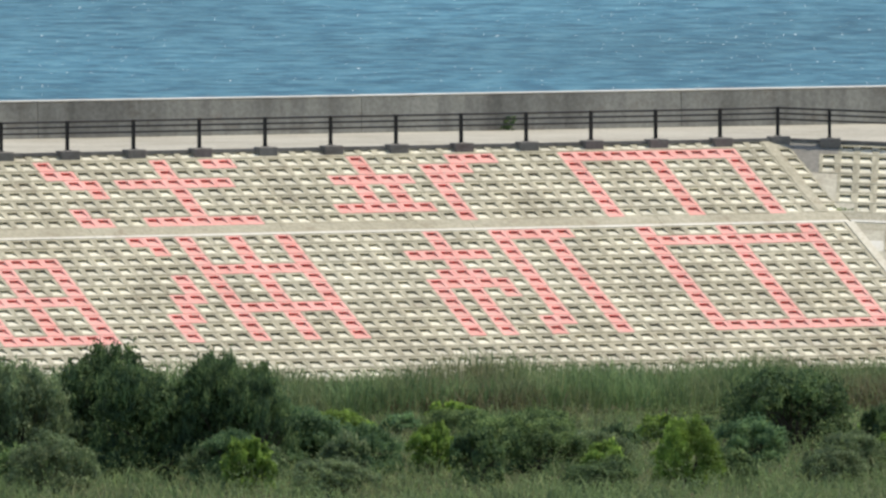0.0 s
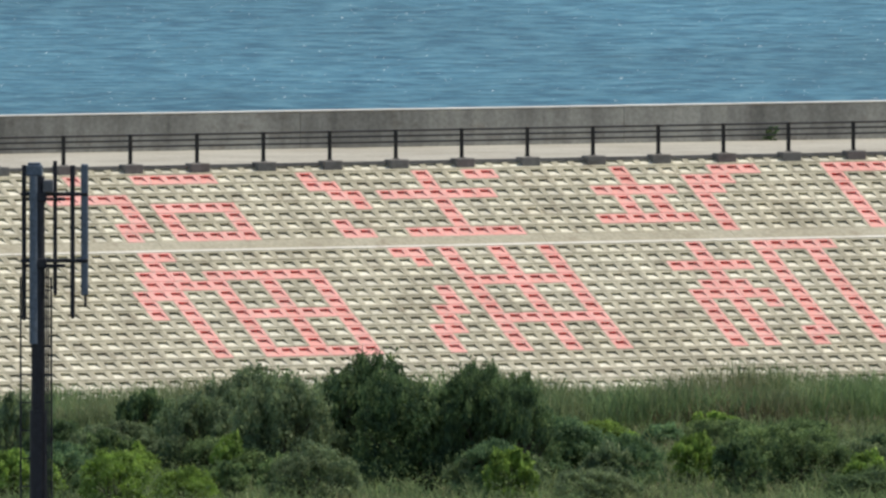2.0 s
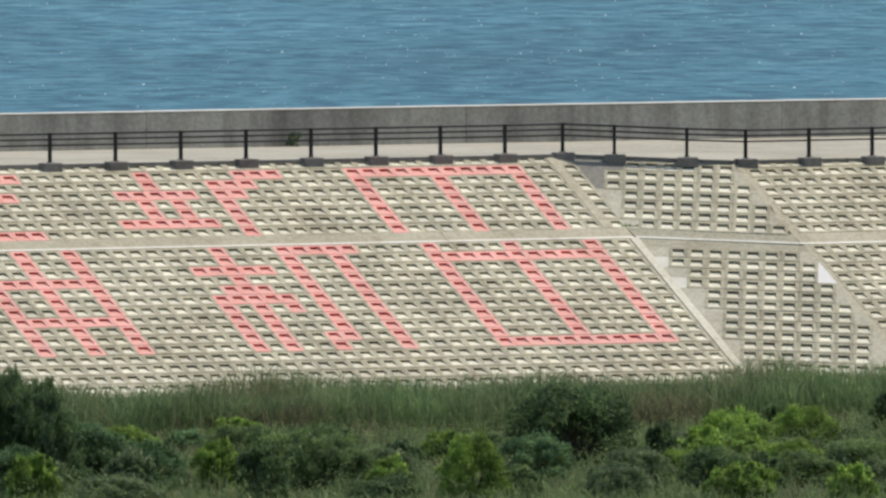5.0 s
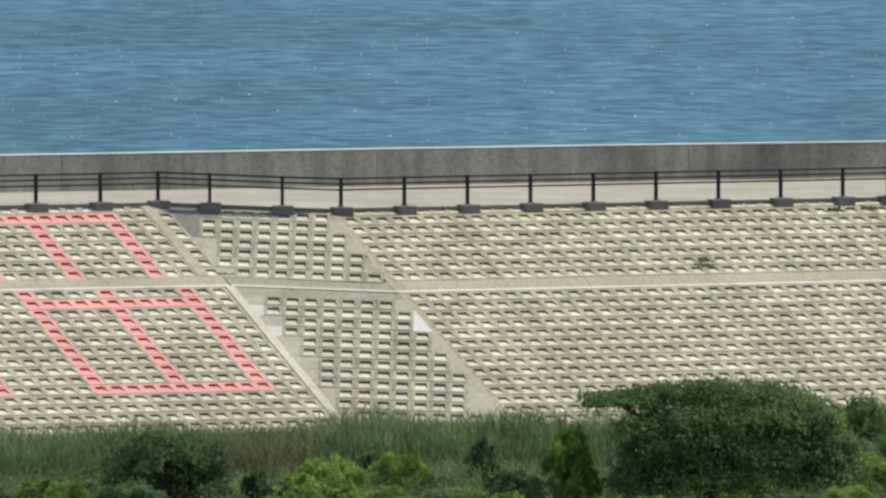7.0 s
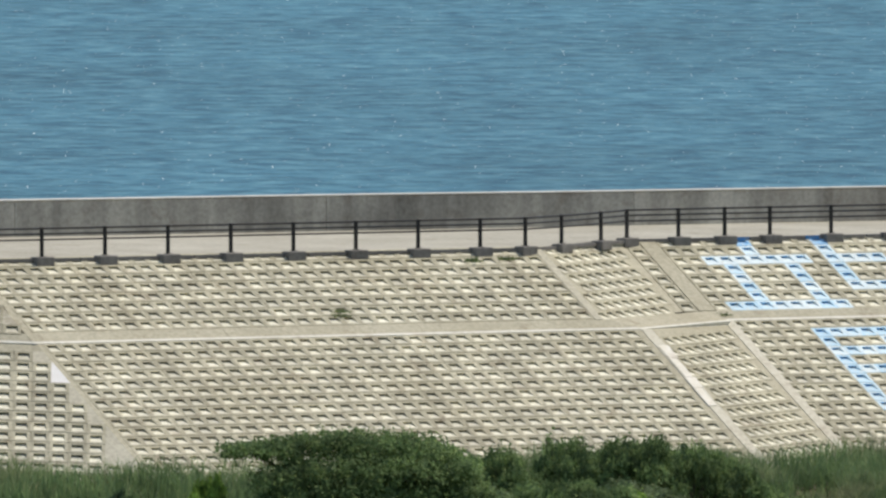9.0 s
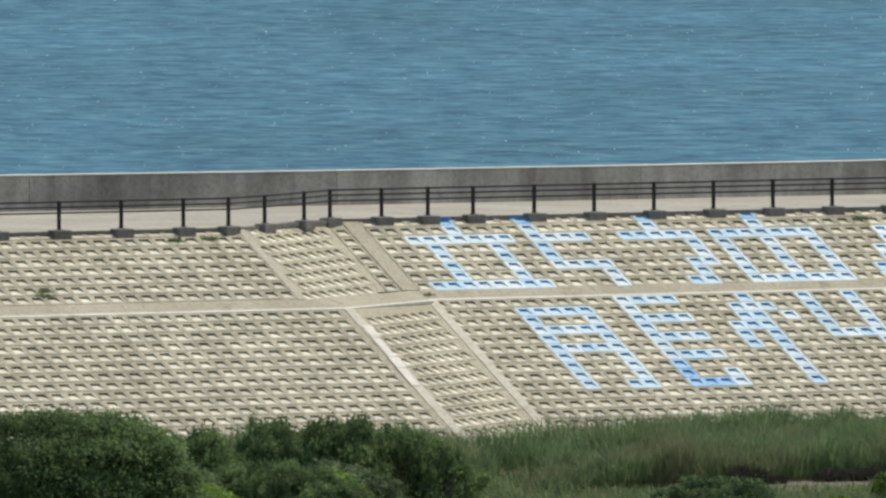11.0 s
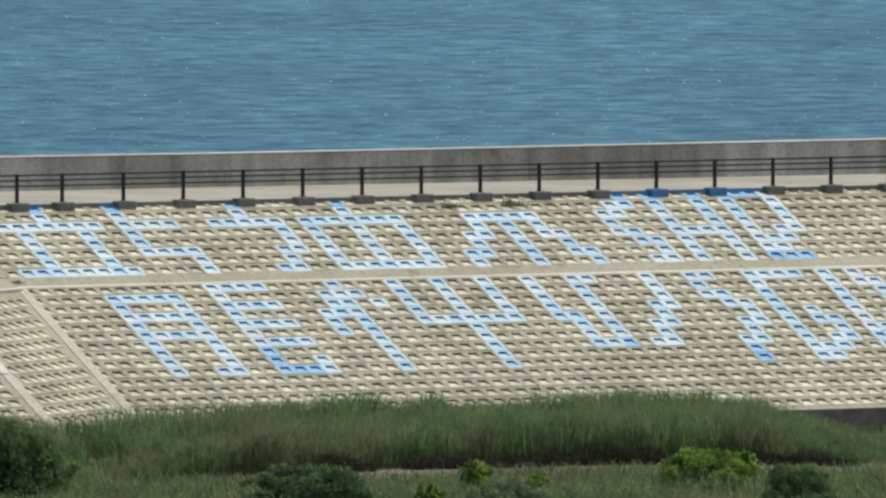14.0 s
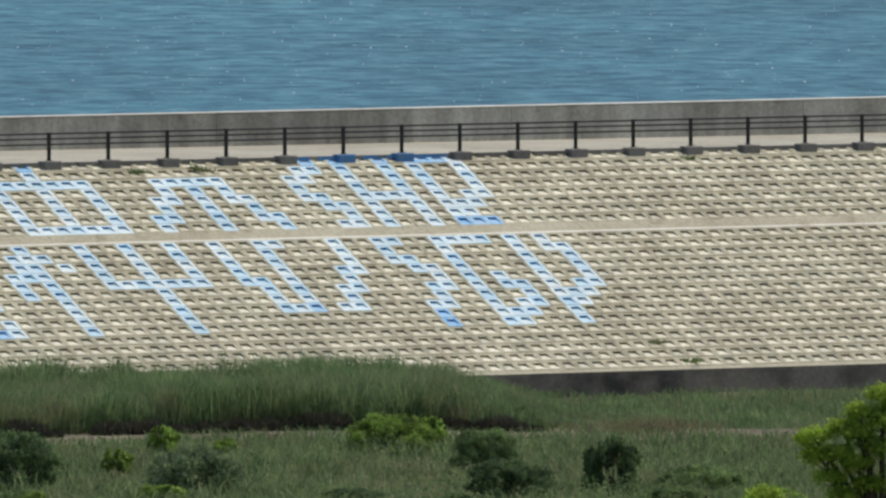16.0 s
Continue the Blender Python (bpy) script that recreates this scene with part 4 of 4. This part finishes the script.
for k in range(80):
    a = 31 + k * 0.85
    s0, s1 = mud_line(a) + 2.4 + 2.2 * patch(a, 0, 0.35, 3.0) + rng.uniform(-0.5, 0.5), mud_line(a) - 0.9 + rng.uniform(-0.4, 0.4)
    lo.append(bm.verts.new(marsh(a - SKEW * s0, s0, 0.015)))
    hi.append(bm.verts.new(marsh(a - SKEW * s1, s1, 0.12)))
for k in range(79):
    bm.faces.new((lo[k], lo[k + 1], hi[k + 1], hi[k]))
bmesh.ops.solidify(bm, geom=bm.faces, thickness=0.1)
M_MUD = concrete("dry_mud", (0.38, 0.34, 0.255), (0.22, 0.19, 0.135))
thing("mud_bank", bm, M_MUD, "pale dry mud bank beside the reed bed", "mud", kind="structure")

TUFTS = (('B', 15.9, 0.48, 0.2),
         ('B', 17.04, 0.43, 0.18),
         ('B', 10.24, 3.08, 0.14),
         ('C', 29.07, 9.8, 0.16),
         ('C', 29.71, 10.83, 0.2),
         ('C', 17.08, 0.47, 0.2),
         ('C', 19.14, 0.37, 0.2),
         ('C', 19.36, 0.47, 0.15),
         ('C', 35.9, 0.41, 0.15),
         ('B', 10.33, 2.86, 0.12),
         ('C', 0.78, 3.78, 0.12),
         ('A', 0.42, 3.46, 0.10))
# small weeds rooted in the joints of the revetment
for side, u, v, h in TUFTS:
    rng = random.Random(int(u * 10))
    verts, faces = [], []
    at = on(side, u, v, 0.0)
    for _ in range(70):
        p = Vector((rng.gauss(0, 0.14), rng.gauss(0, 0.08), -0.02))
        d = Vector((rng.gauss(0, 1), rng.gauss(0, 0.6), abs(rng.gauss(0.7, 0.5)))).normalized() * h * rng.uniform(0.4, 1.0)
        e = d.cross(Vector((0, -1, 0.3))).normalized() * 0.014
        i = len(verts)
        verts += [tuple(p - e), tuple(p + e), tuple(p + d * 0.6 + e), tuple(p + d), tuple(p + d * 0.6 - e)]
        faces.append((i, i + 1, i + 2, i + 3, i + 4))
    ob = new("weed_tuft", array_mesh("weed_tuft", verts, faces, M_WEED))
    ob.location = at
    tagged(ob, "small olive-brown weed growing from a revetment joint", "weed", "weeds in the joints", "stuff")

# creeper hanging at the seawall's foot
rng = random.Random(77)
verts, faces = [], []
for _ in range(60):
    p = Vector((rng.gauss(0, 0.13), -0.06 - abs(rng.gauss(0, 0.05)), rng.uniform(0, 0.42)))
    d = Vector((rng.gauss(0, 1), rng.gauss(0, 0.4), rng.gauss(-0.3, 0.6))).normalized() * rng.uniform(0.04, 0.09)
    e = d.cross(Vector((0, -1, 0.2))) * 0.5
    i = len(verts)
    verts += [tuple(p - d), tuple(p - e), tuple(p + d), tuple(p + e)]
    faces.append((i, i + 1, i + 2, i + 3))
ob = new("creeper", array_mesh("creeper", verts, faces, M_LEAF_DARK))
ob.location = seawall_at(-15.1) + Vector((0, 0, 6.40))
tagged(ob, "small dark green creeper at the seawall's foot", "creeper", kind="stuff")

# ---- antenna mast ----
mast = empty("antenna_mast", (-19.29, 400.0, 0), "dark steel mobile antenna mast with step rungs", "mast")


def mast_part(name, m, make, label=""):
    bm = bmesh.new()
    make(bm)
    return part(name, bm, m, mast, label)


mast_part("pole", M_MAST, lambda bm: (rod(bm, (0, 0, 0), (0, 0, 13.5), 0.16, 0.125, 16), rod(bm, (0, 0, 13.5), (0, 0, 17.02), 0.105, 0.10, 14)))
mast_part("equipment_cylinder", M_ANT, lambda bm: rod(bm, (-0.065, -0.10, 14.5), (-0.065, -0.10, 17.02), 0.062, 0.062, 14), "grey-blue cylinder")
mast_part("top_unit", M_ANT, lambda bm: (box(bm, (0.25, 0.16, 0.17), (-0.055, 0, 17.10), bevel=0.02), box(bm, (0.19, 0.13, 0.04), (-0.055, 0, 17.20), bevel=0.01)), "grey-blue box on the mast's top")
mast_part("junction_box", M_GREYBOX, lambda bm: (box(bm, (0.16, 0.12, 0.19), (0.155, -0.06, 16.87), bevel=0.015), rod(bm, (0.10, -0.02, 16.78), (0.10, -0.02, 16.60), 0.02, 0.02, 6)), "grey junction box")
for x, y, z0, z1, r, m, lab in ((-0.21, -0.03, 14.88, 17.18, 0.036, M_MAST, "slim dark antenna"), (0.25, 0.12, 15.25, 17.24, 0.032, M_MAST, "slim dark antenna"), (0.52, -0.05, 14.91, 17.18, 0.036, M_MAST, "slim dark antenna")):
    mast_part("antenna", m, lambda bm: (rod(bm, (x, y, z0), (x, y, z1), r, r, 10), rod(bm, (x, y, z0 - 0.03), (x, y, z0), r * 0.7, r * 0.7, 8)), lab)
mast_part("panel_antenna", M_ANT, lambda bm: box(bm, (0.11, 0.07, 1.98), (0.70, -0.02, 16.21), bevel=0.02), "grey-blue panel antenna")
mast_part("antenna_stub", M_MAST, lambda bm: rod(bm, (0.71, 0, 15.05), (0.71, 0, 15.26), 0.02, 0.02, 8))
for z in (16.71, 15.71):
    mast_part("arm", M_MAST, lambda bm: (box(bm, (0.98, 0.05, 0.06), (0.25, 0.02, z + 0.035), bevel=0.008), box(bm, (0.62, 0.05, 0.05), (0.10, 0.02, z - 0.04), bevel=0.008), box(bm, (0.26, 0.24, 0.15), (0.0, 0, z), bevel=0.015)))
    for x, y in ((-0.21, -0.03), (0.25, 0.10), (0.52, -0.05), (0.70, -0.02)):
        mast_part("clamp", M_MAST, lambda bm: box(bm, (0.10, 0.12, 0.05), (x, y, z + 0.035), bevel=0.008))
mast_part("cable", M_MAST, lambda bm: [rod(bm, (0.12 + 0.03 * k, -0.12, 8.0), (0.10 + 0.03 * k, -0.11, 15.7), 0.012, 0.012, 5) for k in range(3)])
for x in (-0.26, 0.21):
    mast_part("ladder_rail", M_MAST, lambda bm: rod(bm, (x, -0.06, 0), (x - 0.01 * (x > 0), -0.06, 15.5), 0.016, 0.016, 6))
z = 0.6
while z < 15.4:
    mast_part("rung", M_MAST, lambda bm: rod(bm, (-0.26, -0.06, z), (0.21, -0.06, z), 0.010, 0.010, 6))
    z += 0.42
